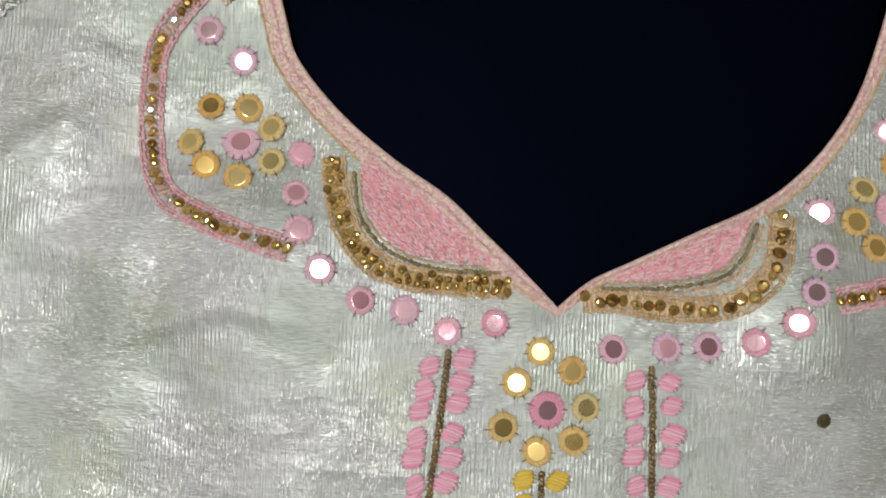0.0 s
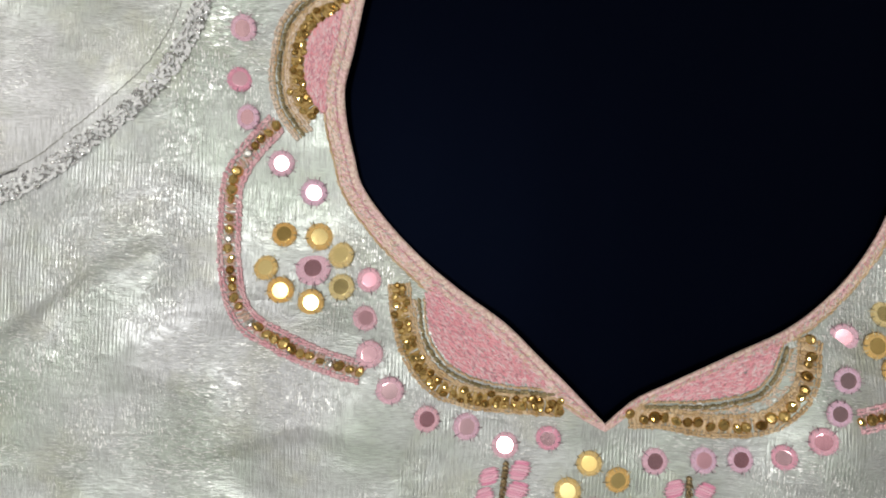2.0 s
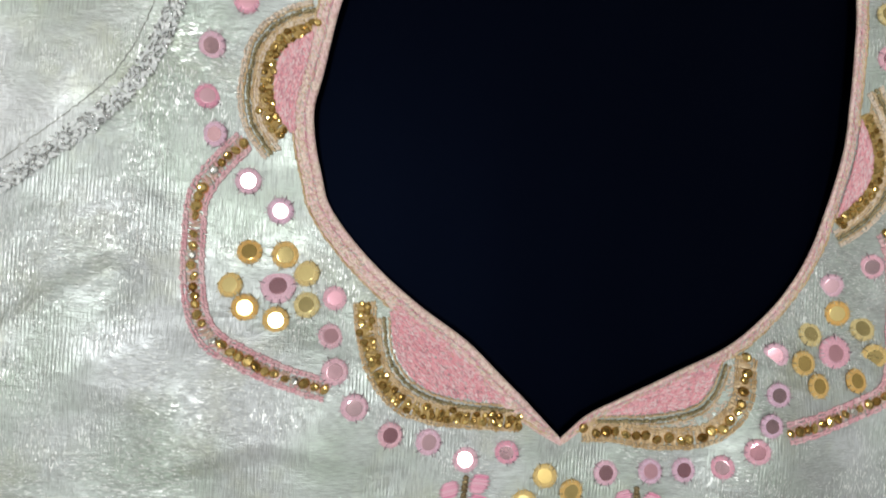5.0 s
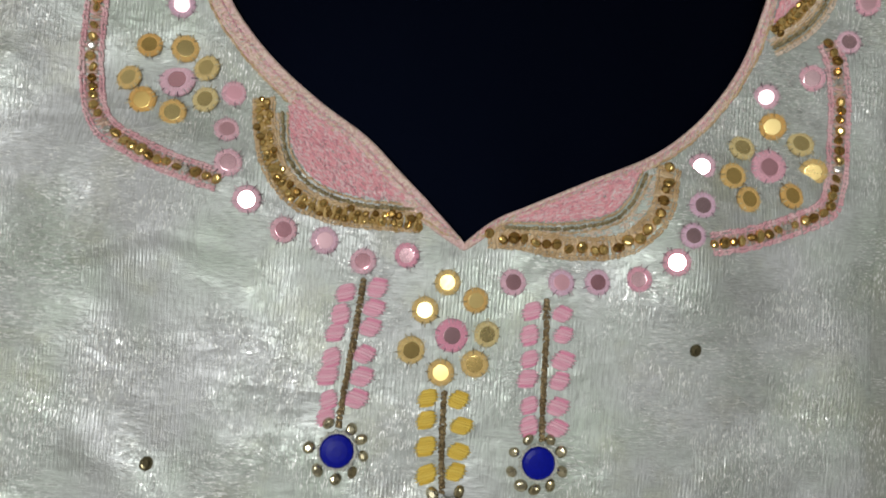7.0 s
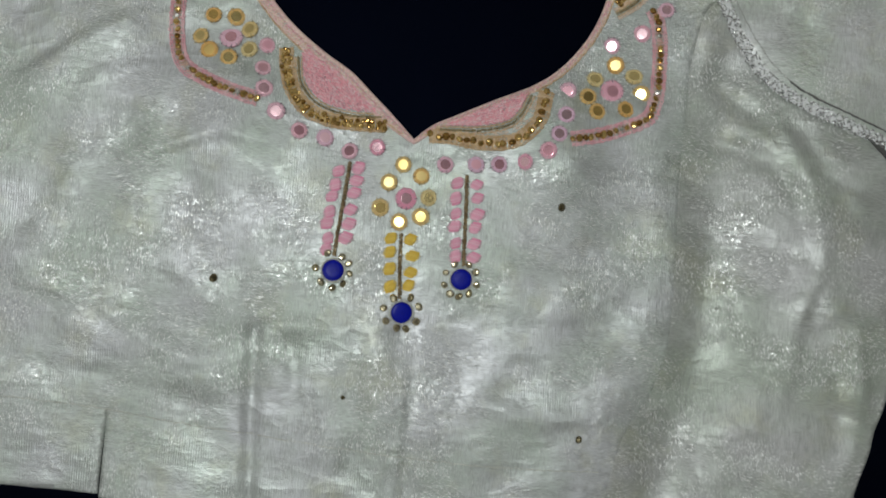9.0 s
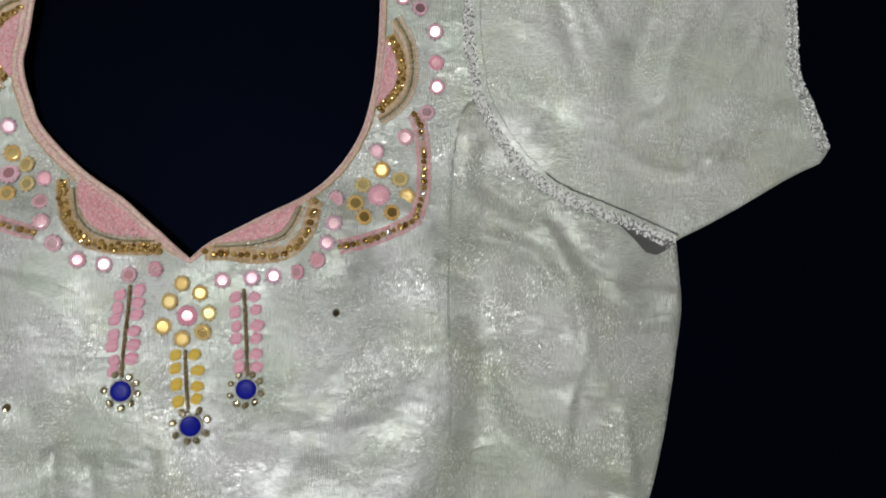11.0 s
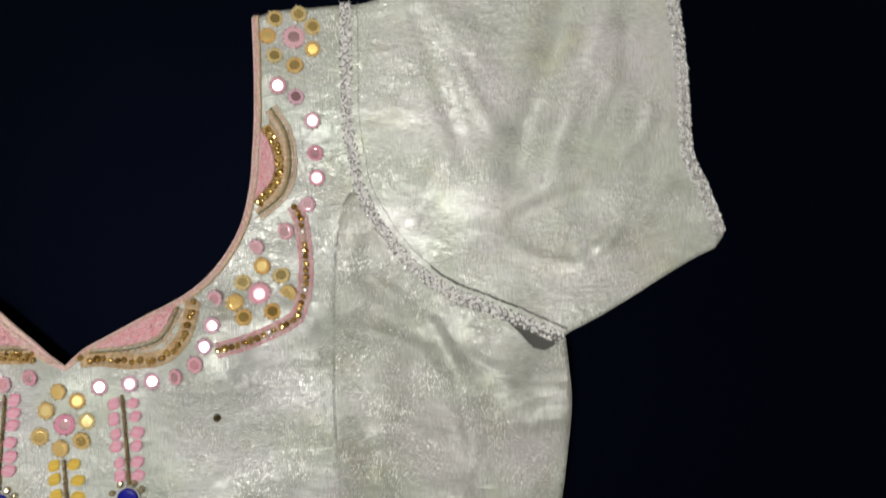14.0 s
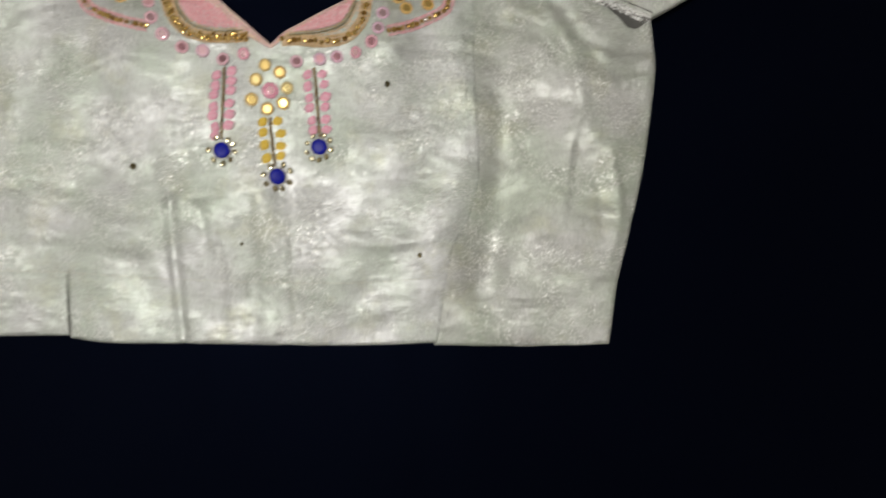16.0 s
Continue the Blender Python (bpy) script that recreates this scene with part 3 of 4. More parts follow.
side = path(armhole_low, SIDE_R, [SIDE_R[-1], (165, -208.6), (150.6, -207.8), (100, -205)], [(100, -205), (107, -163), (113, -140), (127, -115)],
            [(127, -115), (133, -87), (132, -22), (133.5, 20.5), (135.5, 49), (140.5, 75), TRIM_R[4]])
panel("side_panel", side, SILK_SIDE_SHADED, blouse, full=True, lift=-0.0002, label="silk side panel tucked under the front seam")


def sleeve(sign, armhole, top, cuff, under, label):
    ob = panel("sleeve", path(top, cuff, under, armhole), SILK_SLEEVE_LIT, blouse, lift=0.0004, label=label, full=True)
    lace = [(x + sign * 0.3, y + 0.3) for x, y in armhole[::-1]]
    stitches("armhole_lace", braid(lace, 5.6, 1.25, (2.4, 1.25), 0.4), SILVER, blouse, "sparkling silver lace along the armhole", flat=True, tall=0.35)
    stitches("armhole_lace", braid(lace, 6.2, 2.4, (2.2, 0.9), 0.6), SILVER_FOIL, blouse, "silver foil thread worked into the lace", tall=0.4)
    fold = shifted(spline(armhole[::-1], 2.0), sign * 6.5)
    # A grey line stands in for the shading of the fold beside the armhole.
    stitches("fold_shade_line", chain(fold, 2.4, 0.42, 0.4), SEAM_SHADE, ob)
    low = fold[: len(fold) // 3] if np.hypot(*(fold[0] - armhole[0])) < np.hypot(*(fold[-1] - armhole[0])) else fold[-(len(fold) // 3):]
    # Darker line painted for the shadow under the sleeve's lower edge.
    stitches("fold_shade_line", chain(shifted(low, -0.6 * sign), 4.2, 1.3, 0.1), FOLD_SHADE, ob, "dark line painted as shade along the fold of the sleeve")
    for off in (1.3, 5.0):
        stitches("cuff_lace", braid(shifted(spline(cuff[:-1], 2.0), -sign * off), 2.6, 1.3, (2.8, 1.3), 0.9), SILVER, ob, "silver lace at the cuff", flat=True, tall=0.4)
        stitches("cuff_lace", braid(shifted(spline(cuff[:-1], 2.0), -sign * off), 2.8, 2.2, (2.6, 1.1), 1.1), SILVER_FOIL, ob, "silver foil thread in the cuff lace")
    return ob


sleeve(1, TRIM_R[::-1], SLEEVE_TOP, CUFF_R, UNDER_R, "short silk sleeve with silver lace, spread out flat")
sleeve(-1, TRIM_L[::-1], [top_l, (-154, 186), (-195, 193), (-240, 199), (-294, 196)],
       [(-294, 196), (-301, 166), (-305, 134), (-309, 106), (-316, 86), (-310, 76)], [(-310, 76), (-286, 62), pit_l],
       "short silk sleeve with silver lace, spread out flat")


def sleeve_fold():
    """The turned-back flap of the sleeve at the armpit, its shade painted dark grey."""
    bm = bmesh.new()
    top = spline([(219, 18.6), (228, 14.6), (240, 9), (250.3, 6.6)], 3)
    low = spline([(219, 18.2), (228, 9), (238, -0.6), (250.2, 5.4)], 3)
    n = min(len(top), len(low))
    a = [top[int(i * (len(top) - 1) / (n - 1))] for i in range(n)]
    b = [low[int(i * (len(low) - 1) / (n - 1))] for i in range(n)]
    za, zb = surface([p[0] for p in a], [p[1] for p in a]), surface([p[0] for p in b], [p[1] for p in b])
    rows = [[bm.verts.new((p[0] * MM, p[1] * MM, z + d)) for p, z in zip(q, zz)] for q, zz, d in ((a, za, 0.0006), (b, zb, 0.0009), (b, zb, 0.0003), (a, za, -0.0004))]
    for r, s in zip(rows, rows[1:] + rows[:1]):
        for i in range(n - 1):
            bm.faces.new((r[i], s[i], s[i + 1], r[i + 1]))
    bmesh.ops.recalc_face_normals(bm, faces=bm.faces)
    return part("sleeve_fold", bm, FOLD_SHADE, blouse, "sleeve flap at the armpit, painted dark grey as shade")


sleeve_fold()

# Neck edge: rows of pale pink and gold thread, worked side by side.
neck = np.vstack([spline(NECK_L[::-1], 1.6)[:-1], spline(NECK_R, 1.6)])


def neck_band():
    """The rolled, thread-covered binding of the neck edge, as one swept strip."""
    rows = [(0.6, -0.9), (1.1, -0.45), (1.0, 0.1), (0.4, 0.5), (-0.9, 0.72), (-1.8, 0.60), (-2.4, 0.74), (-3.4, 0.78), (-4.3, 0.66), (-5.0, 0.72), (-5.7, 0.5), (-6.2, -0.2)]
    bm = bmesh.new()
    grid = []
    for off, up in rows:
        p = shifted(neck, off * band_share(neck, 0.42)[:, None])
        z = surface(p[:, 0], p[:, 1])
        grid.append([bm.verts.new((x * MM, y * MM, h + (up + 0.10 * noise.noise((x / 1.6, y / 1.6, off))) * MM)) for (x, y), h in zip(p, z)])
    for a, b in zip(grid[:-1], grid[1:]):
        for i in range(len(neck) - 1):
            bm.faces.new((a[i], a[i + 1], b[i + 1], b[i]))
    bmesh.ops.recalc_face_normals(bm, faces=bm.faces)
    for f in bm.faces:
        f.smooth = True
    return part("neck_piping", bm, BINDING, blouse, "pale pink and gold thread-covered piping round the neckline")


def by_moon(x, y):
    """Whether a place on the neck edge lies along one of the half moons."""
    return -60 < x < -16 and y < 48 or 15 < x < 60 and y < 36 or x > 90 and 80 < y < 114 or x < -80 and 98 < y < 131


neck_band()
for off, mat, wide, label in ((-1.8, PINK, 0.5, "pink thread row along the neck edge"), (-4.4, PEACH_PALE, 0.5, ""), (-5.7, PEACH, 0.9, "gold thread row along the neck edge")):
    row = chain(inset(neck, off), 2.6, wide, 0.62, 0.1, 0.12)
    stitches("neck_thread", row if mat is PINK else [q for q in row if not by_moon(q[0], q[1])], mat, blouse, label)
for name, mat, lines in (("neck_fleck", IVORY, (-1.5, -1.9, -3.0, -4.2)), ("neck_fleck", PEACH, (-1.6, -2.6, -3.6, -4.8)), ("neck_fleck", PINK, (-1.4, -2.2, -3.4, -5.0))):
    spots = []
    for off in lines:
        p = inset(neck, off)
        for (x, y), a in zip(p, heading(p)):
            if rng.random() < 0.62:
                spots.append((x + rng.gauss(0, 0.3), y + rng.gauss(0, 0.3), a + 0.5 + rng.gauss(0, 0.4), rng.uniform(1.0, 2.2), rng.uniform(0.22, 0.36), rng.uniform(0.7, 0.85), 0.0))
    stitches(name, spots, mat, blouse, "fine gold and pink thread flecks over the neck edge")
stitches("hem_stitch", chain([(104, -159), (38, -160), (-75, -152.5), (-142, -145), (-186, -142), (-246, -140)], 2.6, 0.5, 0.1), IVORY, blouse)
stitches("hem_stitch", chain([(112, -163.5), (160, -165), (220, -164.5)], 2.6, 0.5, -1.5), IVORY, blouse)


# ---- embroidery ----
DISC = lathe([(2.75, -0.6), (2.75, 0.32), (2.5, 0.36), (1.0, 0.37)], 24, flat=True)
FRAME = lathe([(4.2, -0.7), (4.3, -0.1), (4.05, 0.22), (3.5, 0.40), (2.95, 0.46), (2.65, 0.44), (2.55, 0.30)], 30, wobble=0.12, cap=False)
BIG_FRAME = lathe([(5.1, -0.7), (5.2, -0.1), (4.8, 0.22), (4.0, 0.40), (3.1, 0.46), (2.7, 0.44), (2.6, 0.30)], 30, wobble=0.12, cap=False)


def tick_ring(radius, count):
    """Small lashing stitches round a mirror frame, as a mesh."""
    verts, faces = [], []
    for i in range(count):
        a = 2 * math.pi * (i + 0.35 * math.sin(i * 2.4)) / count
        q = STITCH_V * (1.8 + 0.9 * math.sin(i * 1.7), 0.36, 0.32)
        px, py, pz = q[:, 0] + radius, q[:, 1], q[:, 2] + 0.22 - 0.25 * q[:, 0]
        base = len(verts)
        verts += np.stack([math.cos(a) * px - math.sin(a) * py, math.sin(a) * px + math.cos(a) * py, pz], 1).tolist()
        faces += [tuple(base + j for j in f) for f in STITCH_F]
    mesh = bpy.data.meshes.new("lashing")
    mesh.from_pydata((np.array(verts) * MM).tolist(), [], faces)
    return smooth(mesh)


def dressed(mesh, material):
    m = mesh.copy()
    m.materials.clear()
    m.materials.append(material)
    return m


MIRROR_PARTS = {"pink": (dressed(DISC, MIRROR_PINK), dressed(FRAME, FRAME_PINK), dressed(tick_ring(4.3, 17), LASH_PINK)),
                "gold": (dressed(DISC, MIRROR_GOLD), dressed(FRAME, FRAME_GOLD), dressed(tick_ring(4.3, 16), LASH_GOLD)),
                "big": (dressed(DISC, MIRROR_PINK), dressed(BIG_FRAME, FRAME_PINK), dressed(tick_ring(5.0, 21), LASH_PINK))}
STONE_MESH = lathe([(1.75, -0.4), (1.75, 0.45), (1.25, 1.0), (0.7, 1.12)], 9, flat=True)
FLOWER_STONE = lathe([(1.75, -0.4), (1.75, 0.45), (1.2, 1.1), (0.7, 1.2)], 10, flat=True)
# Lean of chosen mirrors, fitted so they flash or stay dull from the camera: x and y of the way they face.
VIEW_LEAN = {(-17.8, -5.6): (-0.20, -0.12), (120.8, 131.5): (0.10, 0.10), (-111.8, 45.2): (-0.17, 0.18), (-87.2, 50.3): (-0.19, 0.16), (-86.6, 39.9): (-0.15, 0.20),
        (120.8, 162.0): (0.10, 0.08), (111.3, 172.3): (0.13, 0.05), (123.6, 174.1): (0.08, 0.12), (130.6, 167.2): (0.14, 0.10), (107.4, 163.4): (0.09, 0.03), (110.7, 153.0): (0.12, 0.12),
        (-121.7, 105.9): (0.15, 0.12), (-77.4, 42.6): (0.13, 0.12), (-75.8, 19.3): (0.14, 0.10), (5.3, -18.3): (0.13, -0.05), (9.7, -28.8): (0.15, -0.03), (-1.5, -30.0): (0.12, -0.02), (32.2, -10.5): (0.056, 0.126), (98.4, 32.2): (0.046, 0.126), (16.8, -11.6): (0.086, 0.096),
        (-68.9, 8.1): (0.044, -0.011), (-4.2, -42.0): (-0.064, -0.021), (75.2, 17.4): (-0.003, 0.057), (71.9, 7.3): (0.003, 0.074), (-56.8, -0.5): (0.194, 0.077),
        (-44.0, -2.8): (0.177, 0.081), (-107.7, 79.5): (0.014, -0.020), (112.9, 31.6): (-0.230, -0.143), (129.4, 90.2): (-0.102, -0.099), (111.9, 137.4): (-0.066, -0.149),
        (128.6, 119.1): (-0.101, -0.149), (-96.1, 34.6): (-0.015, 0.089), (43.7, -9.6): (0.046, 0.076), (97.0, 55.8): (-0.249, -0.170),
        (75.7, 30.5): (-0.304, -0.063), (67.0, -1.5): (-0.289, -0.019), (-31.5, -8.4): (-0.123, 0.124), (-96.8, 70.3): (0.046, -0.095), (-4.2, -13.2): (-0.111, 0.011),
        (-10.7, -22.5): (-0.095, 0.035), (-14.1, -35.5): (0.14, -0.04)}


askew = random.Random(11)


def mirror(x, y, tone, big=False, size=1.0):
    """A round mirror held by a worked thread ring."""
    way, far = askew.uniform(0, 2 * math.pi), askew.uniform(7, 13)
    tip = (far * math.cos(way), far * math.sin(way))
    name = {"pink": "small round mirror in a pale pink organza frame", "gold": "small round mirror in a golden organza frame"}[tone]
    disc, frame_mesh, ticks = MIRROR_PARTS["big" if big else tone]
    ob = part("mirror", disc, None, blouse, name, seat(x, y, 0.5, askew.uniform(0, 360), tip, VIEW_LEAN.get((x, y))) @ Matrix.Scale(size * askew.uniform(0.94, 1.06), 4))
    part("mirror_frame", frame_mesh, None, ob)
    tagged(part("lashing", ticks, None, ob), kind="stuff")


CHAIN_R = [(16.8, -11.6), (32.2, -10.5), (43.7, -9.6), (56.1, -7.7), (67.0, -1.5), (71.9, 7.3), (75.2, 17.4), (75.7, 30.5), (97.0, 55.8), (112.1, 63.4), (124.0, 76.8), (129.4, 90.2), (129.1, 102.6), (128.6, 119.1), (120.8, 131.5), (111.9, 137.4)]
CHAIN_L = [(-17.8, -5.6), (-31.5, -8.4), (-44.0, -2.8), (-56.8, -0.5), (-68.9, 8.1), (-75.8, 19.3), (-77.9, 30.4), (-77.4, 42.6), (-96.8, 70.3), (-107.7, 79.5), (-118.9, 93.8), (-121.7, 105.9), (-121.4, 122.3), (-111.0, 137.3), (-101.1, 146.8), (-90.5, 153.6)]
for x, y in CHAIN_R + CHAIN_L:
    mirror(x, y, "pink")

FLOWERS = [
    ((-1.5, -30.0), [(-4.2, -13.2), (5.3, -18.3), (9.7, -28.8), (6.4, -38.6), (-4.2, -42.0), (-14.1, -35.5), (-10.7, -22.5)]),
    ((98.4, 32.2), [(99.6, 46.1), (109.4, 41.2), (112.9, 31.6), (105.3, 23.1), (90.9, 20.8), (86.2, 28.2), (89.8, 38.3)]),
    ((-96.2, 45.6), [(-106.1, 56.4), (-94.4, 56.0), (-87.2, 50.3), (-86.6, 39.9), (-96.1, 34.6), (-106.4, 38.0), (-111.8, 45.2)]),
    ((120.8, 162.0), [(111.3, 172.3), (123.6, 174.1), (130.6, 167.2), (130.1, 155.4), (120.8, 147.6), (110.7, 153.0), (107.4, 163.4)]),
    ((-99.6, 172.2), [(-90.6, 162.8), (-86.7, 173.4), (-92.5, 183.1), (-103.7, 184.5), (-111.8, 176.7), (-110.7, 165.5), (-101.3, 159.3)]),
]
for (x, y), petals in FLOWERS:
    mirror(x, y, "pink", big=True, size=1.08)
    for px, py in petals:
        mirror(px, py, "gold")


def stone(x, y, mat, mesh=STONE_MESH, size=1.0, name="gold_stone", lift=0.4, lean=9, label=""):
    ob = part(name, mesh, None, blouse, label, seat(x, y, lift, rng.uniform(0, 360), (rng.gauss(0, lean), rng.gauss(0, lean))) @ Matrix.Diagonal((size * rng.uniform(0.9, 1.2), size * rng.uniform(0.78, 1.05), size, 1)))
    ob.data = mesh
    return ob


def stone_mesh(mat, base=STONE_MESH):
    m = base.copy()
    m.materials.clear()
    m.materials.append(mat)
    return m


GOLD_M, CHAMP_M, CLEAR_M, DOT_M = stone_mesh(GOLD_STONE), stone_mesh(CHAMPAGNE, FLOWER_STONE), stone_mesh(CLEAR_STONE), stone_mesh(DOT)

# Scalloped side loops: two pink thread rows with gold stones between.
LOOP_R = [(117.3, 75.4), (120.3, 68.0), (122.0, 52.9), (121.6, 35.6), (119.3, 24.8), (116.2, 18.8), (105.4, 13.3), (92.9, 8.5), (78.6, 5.1)]
LOOP_L = [(-109.8, 91.8), (-114.2, 87.2), (-119.5, 80.7), (-123.7, 72.4), (-124.0, 59.7), (-123.8, 48.8), (-121.6, 36.2), (-116.0, 27.6), (-106.3, 22.5), (-96.9, 18.6), (-86.0, 15.4), (-78.9, 13.6)]
for loop in (LOOP_R, LOOP_L):
    line = spline(loop, 1.5)
    stitches("loop_ground", chain(line, 4.6, 1.1, 0.15, 1.35) + chain(line, 3.6, 0.7, 0.35, -1.2, 0.4), TAN, blouse)
    stitches("loop_ground", chain(line, 6.4, 0.6, 0.2, 1.2, 0.6), LOOP_PINK, blouse)
    for off in (-3.4, -2.5, 2.5, 3.4):
        stitches("loop_thread", chain(shifted(line, off), 2.0, 1.05, 0.3, 0.25), LOOP_PINK, blouse, "pink thread row edging the loop")
    beads = spline(loop, 3.3)
    for k, (x, y) in enumerate(beads):
        if k % 9 == 4:
            stone(x, y, CLEAR_STONE, CLEAR_M, 0.9, "clear_stone")
        elif rng.random() < 0.94:
            stone(x + rng.gauss(0, 0.25), y + rng.gauss(0, 0.25), GOLD_STONE, GOLD_M, rng.uniform(0.8, 1.12), lean=14)

# Half-moon motifs at the neck edge.
MOONS = [
    ([(-67.6, 41.2), (-65.8, 29.8), (-61.8, 19.2), (-54.4, 10.7), (-43.6, 6.6), (-31.0, 5.6), (-14.5, 5.5)], [(-60.8, 36.6), (-59.1, 26.1), (-53.6, 17.3), (-44.3, 11.7), (-31.5, 9.2), (-17.1, 9.0)], (-1, 2)),
    ([(8.5, 2.3), (18.0, 2.5), (28.1, 1.0), (35.4, 0.5), (45.1, 1.4), (51.8, 3.3), (58.3, 8.6), (62.5, 15.2), (65.1, 28.7)], [(13.2, 5.7), (32.3, 6.8), (46.4, 10.2), (53.1, 16.5), (57.7, 26.2)], (1, 1)),
    ([(105.0, 115.9), (109.1, 107.8), (111.0, 99.3), (109.6, 90.9), (105.7, 85.3), (99.0, 78.4)], [(108.0, 125.5), (114.9, 113.4), (116.6, 99.2), (114.3, 88.0), (108.4, 79.6), (99.0, 72.8)], (1, 2)),
    ([(-89.5, 131.9), (-96.8, 126.9), (-100.4, 123.9), (-102.9, 116.2), (-103.0, 107.7), (-101.2, 100.3), (-97.3, 95.8)], [(-89.7, 136.3), (-98.9, 132.4), (-106.1, 124.5), (-108.4, 115.0), (-108.9, 105.5), (-106.7, 97.2), (-100.8, 89.1)], (-1, 2)),
]
for k, (gold, olive, (sign, rows)) in enumerate(MOONS):
    gl, ol = spline(gold, 1.4), spline(olive, 1.4)
    stitches("moon_ground", chain(gl, 6.4, 1.5, 0.02, 1.55, 0.5) + chain(gl, 5.6, 1.1, 0.1, 1.4) + chain(gl, 4.6, 0.7, 0.35, -1.25, 0.4), OCHRE if k != 1 else PEACH, blouse)
    sides = (-3.4, -2.6, 2.6, 3.4)
    between = np.vstack([gl, ol[::-1]])
    q = np.array([(rng.uniform(*lim[0]), rng.uniform(*lim[1])) for lim in [np.stack([between.min(0), between.max(0)], 1)] for _ in range(1500)])
    q = q[inside(between, q)]
    way = math.atan2(gold[-1][1] - gold[0][1], gold[-1][0] - gold[0][0])
    stitches("moon_ground", [(x, y, way + rng.gauss(0, 0.6), rng.uniform(1.4, 2.6), rng.uniform(0.35, 0.6), rng.uniform(0.05, 0.3), 0.0) for x, y in q], PEACH_PALE if k < 2 else PEACH, blouse, "gold thread ground of the half moon")
    for off in sides:
        stitches("gold_thread", chain(shifted(gl, off), 1.9, 0.95, 0.35), PEACH, blouse)
    stitches("olive_thread", chain(ol, 1.8, 1.3, 0.55, 0.25), OLIVE, blouse, "olive bronze thread arc")
    for off in (-1.5, 1.5) if k < 2 else (-3.0, -2.2, -1.4, 1.4, 2.2, 3.0):
        stitches("gold_thread", chain(shifted(ol, off), 1.9, 0.9, 0.35), PEACH if abs(off) < 2 else PEACH_PALE, blouse)
    step = 2.9 if rows == 2 else 3.7
    for r in range(rows):
        line = shifted(spline(gold, step), 0.0 if rows == 1 else (-1.15 + 2.3 * r))
        for x, y in line:
            stone(x + rng.gauss(0, 0.5), y + rng.gauss(0, 0.5), GOLD_STONE, GOLD_M, rng.uniform(0.55, 0.85) if rows == 2 else rng.uniform(0.9, 1.15), lean=15)
    # Pink satin filling between the arc and the neck edge.
    arc = ol if k < 2 else gl
    neck_fine = shifted(neck, -(3.4, 3.4, 7.5, 5.0)[k] * band_share(neck, 0.6)[:, None])
    d = np.hypot(neck_fine[:, 0, None] - arc[None, :, 0], neck_fine[:, 1, None] - arc[None, :, 1])
    i, j = d[:, 0].argmin(), d[:, -1].argmin()
    edge = neck_fine[min(i, j):max(i, j) + 1]
    if i > j:
        edge = edge[::-1]
    region = np.vstack([edge, arc[::-1]])
    lo, hi = region.min(0), region.max(0)
    q = np.array([(rng.uniform(lo[0], hi[0]), rng.uniform(lo[1], hi[1])) for _ in range(9000)])
    q = q[inside(region, q)]
    q = q[from_line(q[:, 0], q[:, 1], arc) > 2.6]
    way = math.atan2(edge[-1][1] - edge[0][1], edge[-1][0] - edge[0][0])
    deep = from_line(q[:, 0], q[:, 1], arc)
    rose = [(x, y, way + rng.gauss(0, 0.35), rng.uniform(1.4, 2.8), rng.uniform(0.35, 0.6), rng.uniform(0.45, 0.9), 0.0) for (x, y), e in zip(q, deep) if rng.random() < 0.75]
    pale = [(x, y, way + rng.gauss(0, 0.35), rng.uniform(1.4, 2.8), rng.uniform(0.35, 0.6), rng.uniform(0.5, 0.95), 0.0) for (x, y), e in zip(q, deep) if rng.random() < 0.25]
    fleck = [(x, y, way + rng.gauss(0, 0.6), rng.uniform(1.0, 2.0), rng.uniform(0.3, 0.5), rng.uniform(0.85, 1.05), 0.0) for x, y in q if rng.random() < 0.06]
    if fleck:
        stitches("satin_fleck", fleck, PINK, blouse, "deep rose thread flecks in the satin filling")
    if rose:
        stitches("satin_fill", rose, PINK_ROSE, blouse, "rose pink satin stitch filling the half moon")
    if pale:
        stitches("satin_fill", pale, PINK_PALE, blouse)


# Hanging sprays: a bronze stem, leaf stitches on both sides, a blue stone ringed with small stones.
def leaf_mesh(mat):
    verts, faces = [], []
    for k in range(13):
        u = (k - 6) / 6
        q = STITCH_V * (6.4 * (1 - 0.32 * u * u) + 0.9 * math.sin(k * 2.3), 0.60, 0.36)
        px, py, pz = q[:, 0] + 3.6 + 0.5 * u, q[:, 1] + u * 2.2 * np.cos(q[:, 0] / 5.8), q[:, 2] + 0.28 * (1 - u * u) * np.cos(q[:, 0] / 4.2) + 0.12 * (k % 2)
        base = len(verts)
        verts += np.stack([px, py, pz], 1).tolist()
        faces += [tuple(base + i for i in f) for f in STITCH_F]
    mesh = bpy.data.meshes.new("leaf")
    mesh.from_pydata((np.array(verts) * MM).tolist(), [], faces)
    mesh.materials.append(mat)
    return smooth(mesh)


LEAF_ROSE = cotton_thread("leaf_pink_silk", (0.86, 0.28, 0.46), (0.95, 0.60, 0.70), 0.6)
LEAF_PINK, LEAF_YELLOW = leaf_mesh(LEAF_ROSE), leaf_mesh(YELLOW)
GEM = lathe([(5.2, -0.5), (5.3, 0.6), (4.8, 1.3), (3.4, 1.6), (1.6, 1.7)], 16, flat=True)
GEM.materials.append(BLUE)
GEM_HOOP = thread_loop(5.7, 0.6, 44)
GEM_HOOP.materials.append(IVORY)


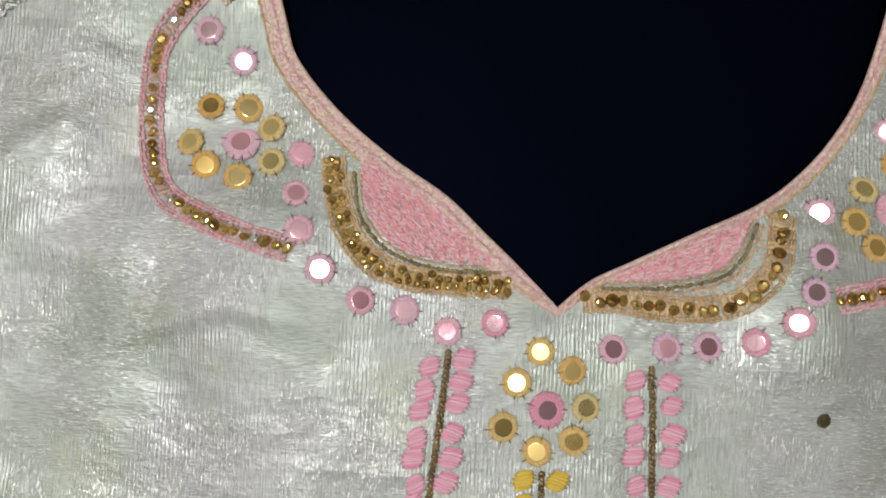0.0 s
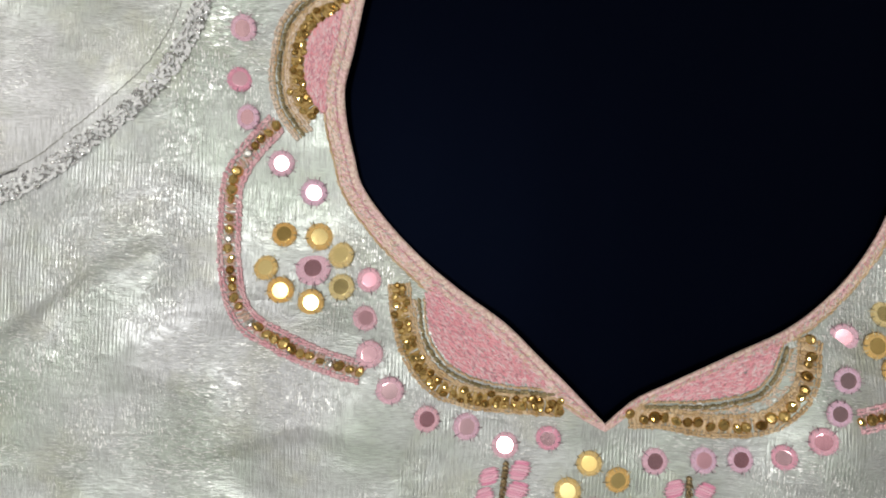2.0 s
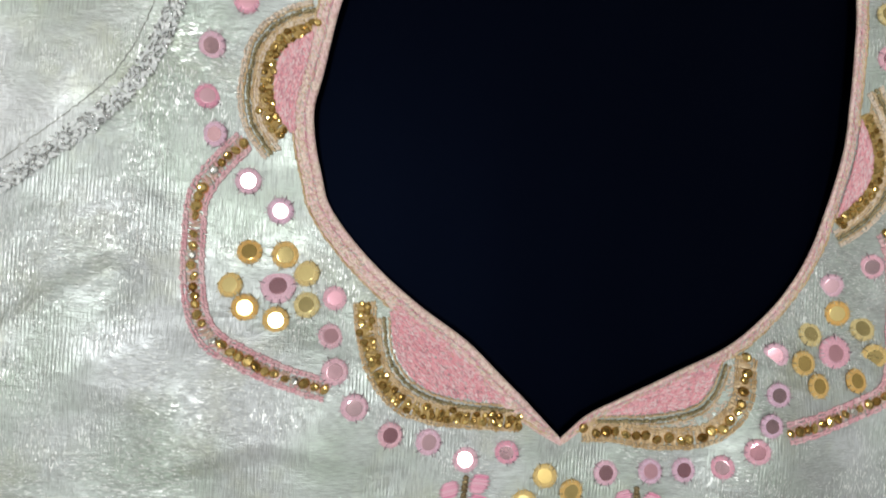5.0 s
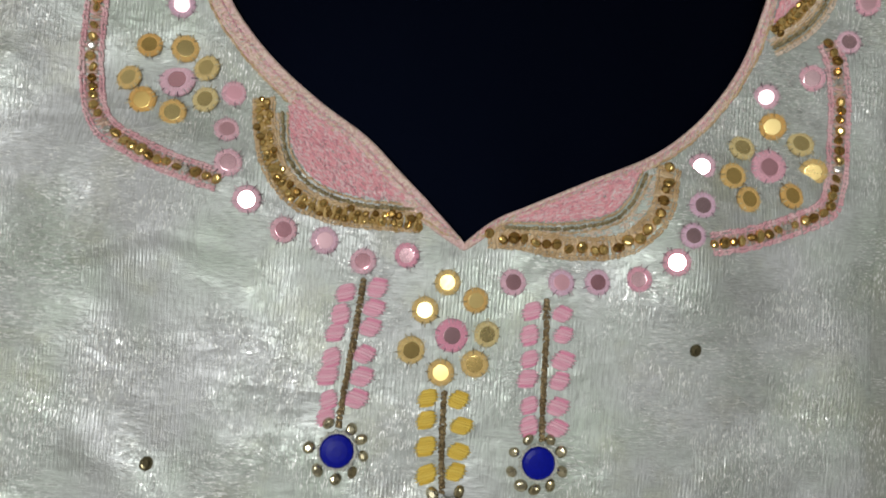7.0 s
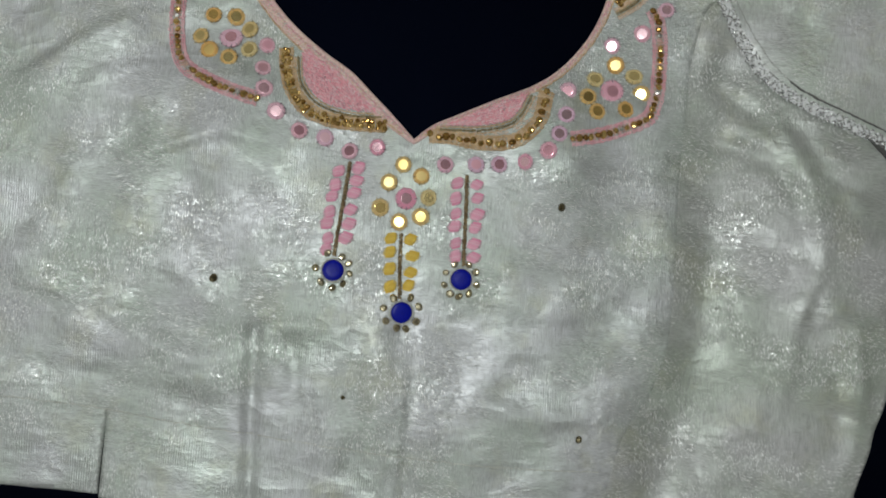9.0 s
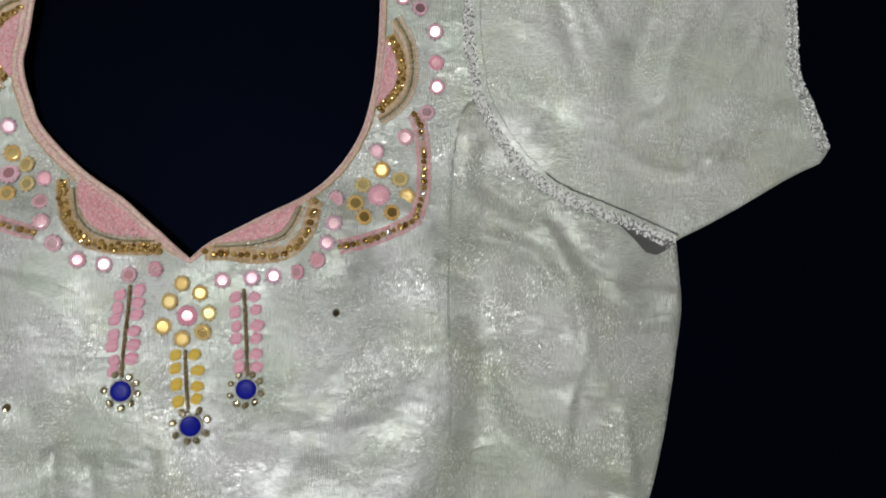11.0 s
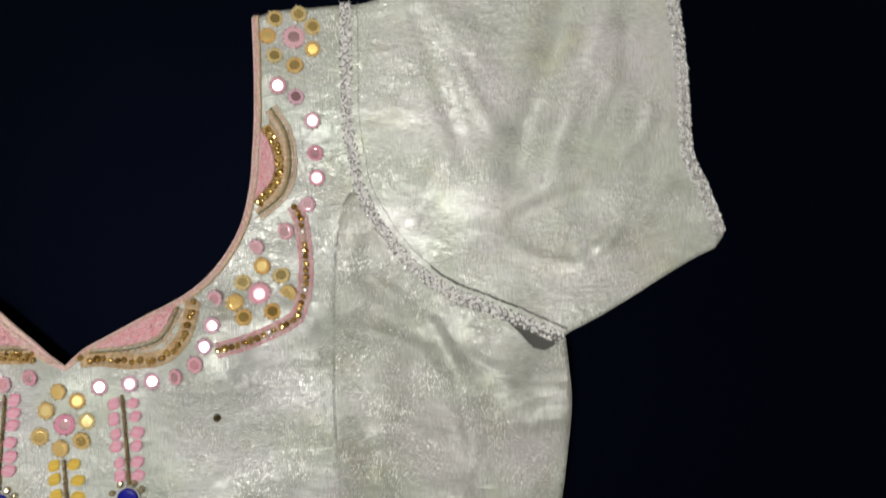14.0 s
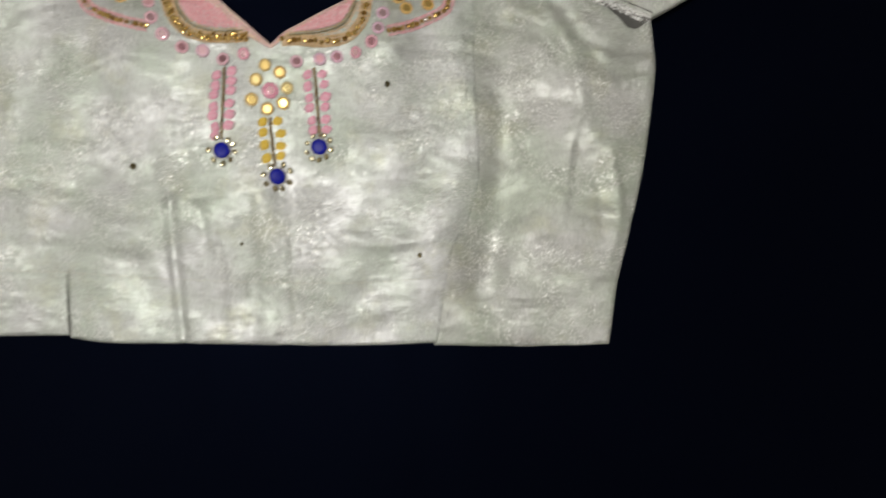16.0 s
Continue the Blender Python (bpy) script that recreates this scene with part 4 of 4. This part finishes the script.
def spray(stem, leaves_l, leaves_r, leaf, gem, ring, label):
    stitches("stem", chain(stem, 1.7, 1.4, 0.6, 0.3) + chain(shifted(spline(stem, 1.4), 0.6), 1.6, 0.9, 0.5, 0.3) + chain(shifted(spline(stem, 1.4), -0.6), 1.6, 0.9, 0.5, -0.3), BRONZE, blouse, label)
    for spots, side in ((leaves_l, 1), (leaves_r, -1)):
        for x, y in spots:
            turn = (180 + 14 if side == 1 else -14) + rng.gauss(0, 5)
            inner = x + 4.2 * side
            part("leaf", leaf, None, blouse, "", seat(inner, y + 0.8, 0.25, 0, (0, 0)) @ pose(0, 0, 0, 0, 0, turn) @ Matrix.Diagonal((rng.uniform(1.05, 1.25), rng.uniform(1.08, 1.36), 0.7, 1)))
    ob = part("blue_stone", GEM, None, blouse, "round deep blue domed stone", seat(*gem, 0.4))
    part("thread_ring", GEM_HOOP, None, ob, "ivory thread ring")
    for a in ring:
        r = 8.6 + rng.gauss(0, 0.35)
        stone(gem[0] + r * math.cos(radians(a)), gem[1] + r * math.sin(radians(a)), CHAMPAGNE, CHAMP_M, rng.uniform(1.02, 1.22), "champagne_stone", label="small champagne foil stone")


spray([(-30.9, -14.5), (-32, -28.3), (-33.3, -41), (-34.5, -52), (-35.1, -61)], [(-36.2, -18.5), (-37.6, -25.4), (-38.6, -32), (-39.4, -38.8), (-39.6, -45.5), (-39.6, -52), (-40, -57.5)],
      [(-26.2, -17), (-27, -22.8), (-27.6, -29.1), (-28.4, -37.1), (-29.2, -44.8), (-30.3, -51.4)], LEAF_PINK, (-35, -68.5),
      [112, 60, 28, -8, -50, -88, -132, -184], "bronze beaded stem between pink leaf stitches")
spray([(27.9, -16.5), (28.6, -29.1), (29, -43.6), (29.5, -61)], [(23.4, -20), (22.9, -27.7), (23.4, -35.3), (23.8, -42.5), (24.4, -50), (24.8, -56.5)],
      [(33.8, -20), (34.6, -27.4), (34.6, -35), (34.4, -42.3), (34.2, -50), (34.6, -56.2)], LEAF_PINK, (29, -68.4),
      [118, 66, 30, -16, -58, -94, -124, -158, 160], "bronze beaded stem between pink leaf stitches")
spray([(-2.6, -48.3), (-2.2, -63.8), (-1.2, -79.5)], [(-7.8, -50.4), (-7.8, -57.3), (-7.1, -65.7), (-6.4, -73.6)], [(2.5, -50), (3.6, -58.4), (3.4, -66.3), (3.4, -73.4)],
      LEAF_YELLOW, (0.4, -87), [124, 62, 22, -28, -72, -104, -148, 170], "bronze beaded stem between yellow leaf stitches")

for x, y in ((-94.1, -76.7), (76.1, -28.9), (-25.4, -131), (92.9, -143.5)):
    stone(x, y, DOT, DOT_M, 1.12 if abs(x) > 30 else 0.7, "sequin_stone", lift=0.2, label="lone dark foil stone sewn on the silk")
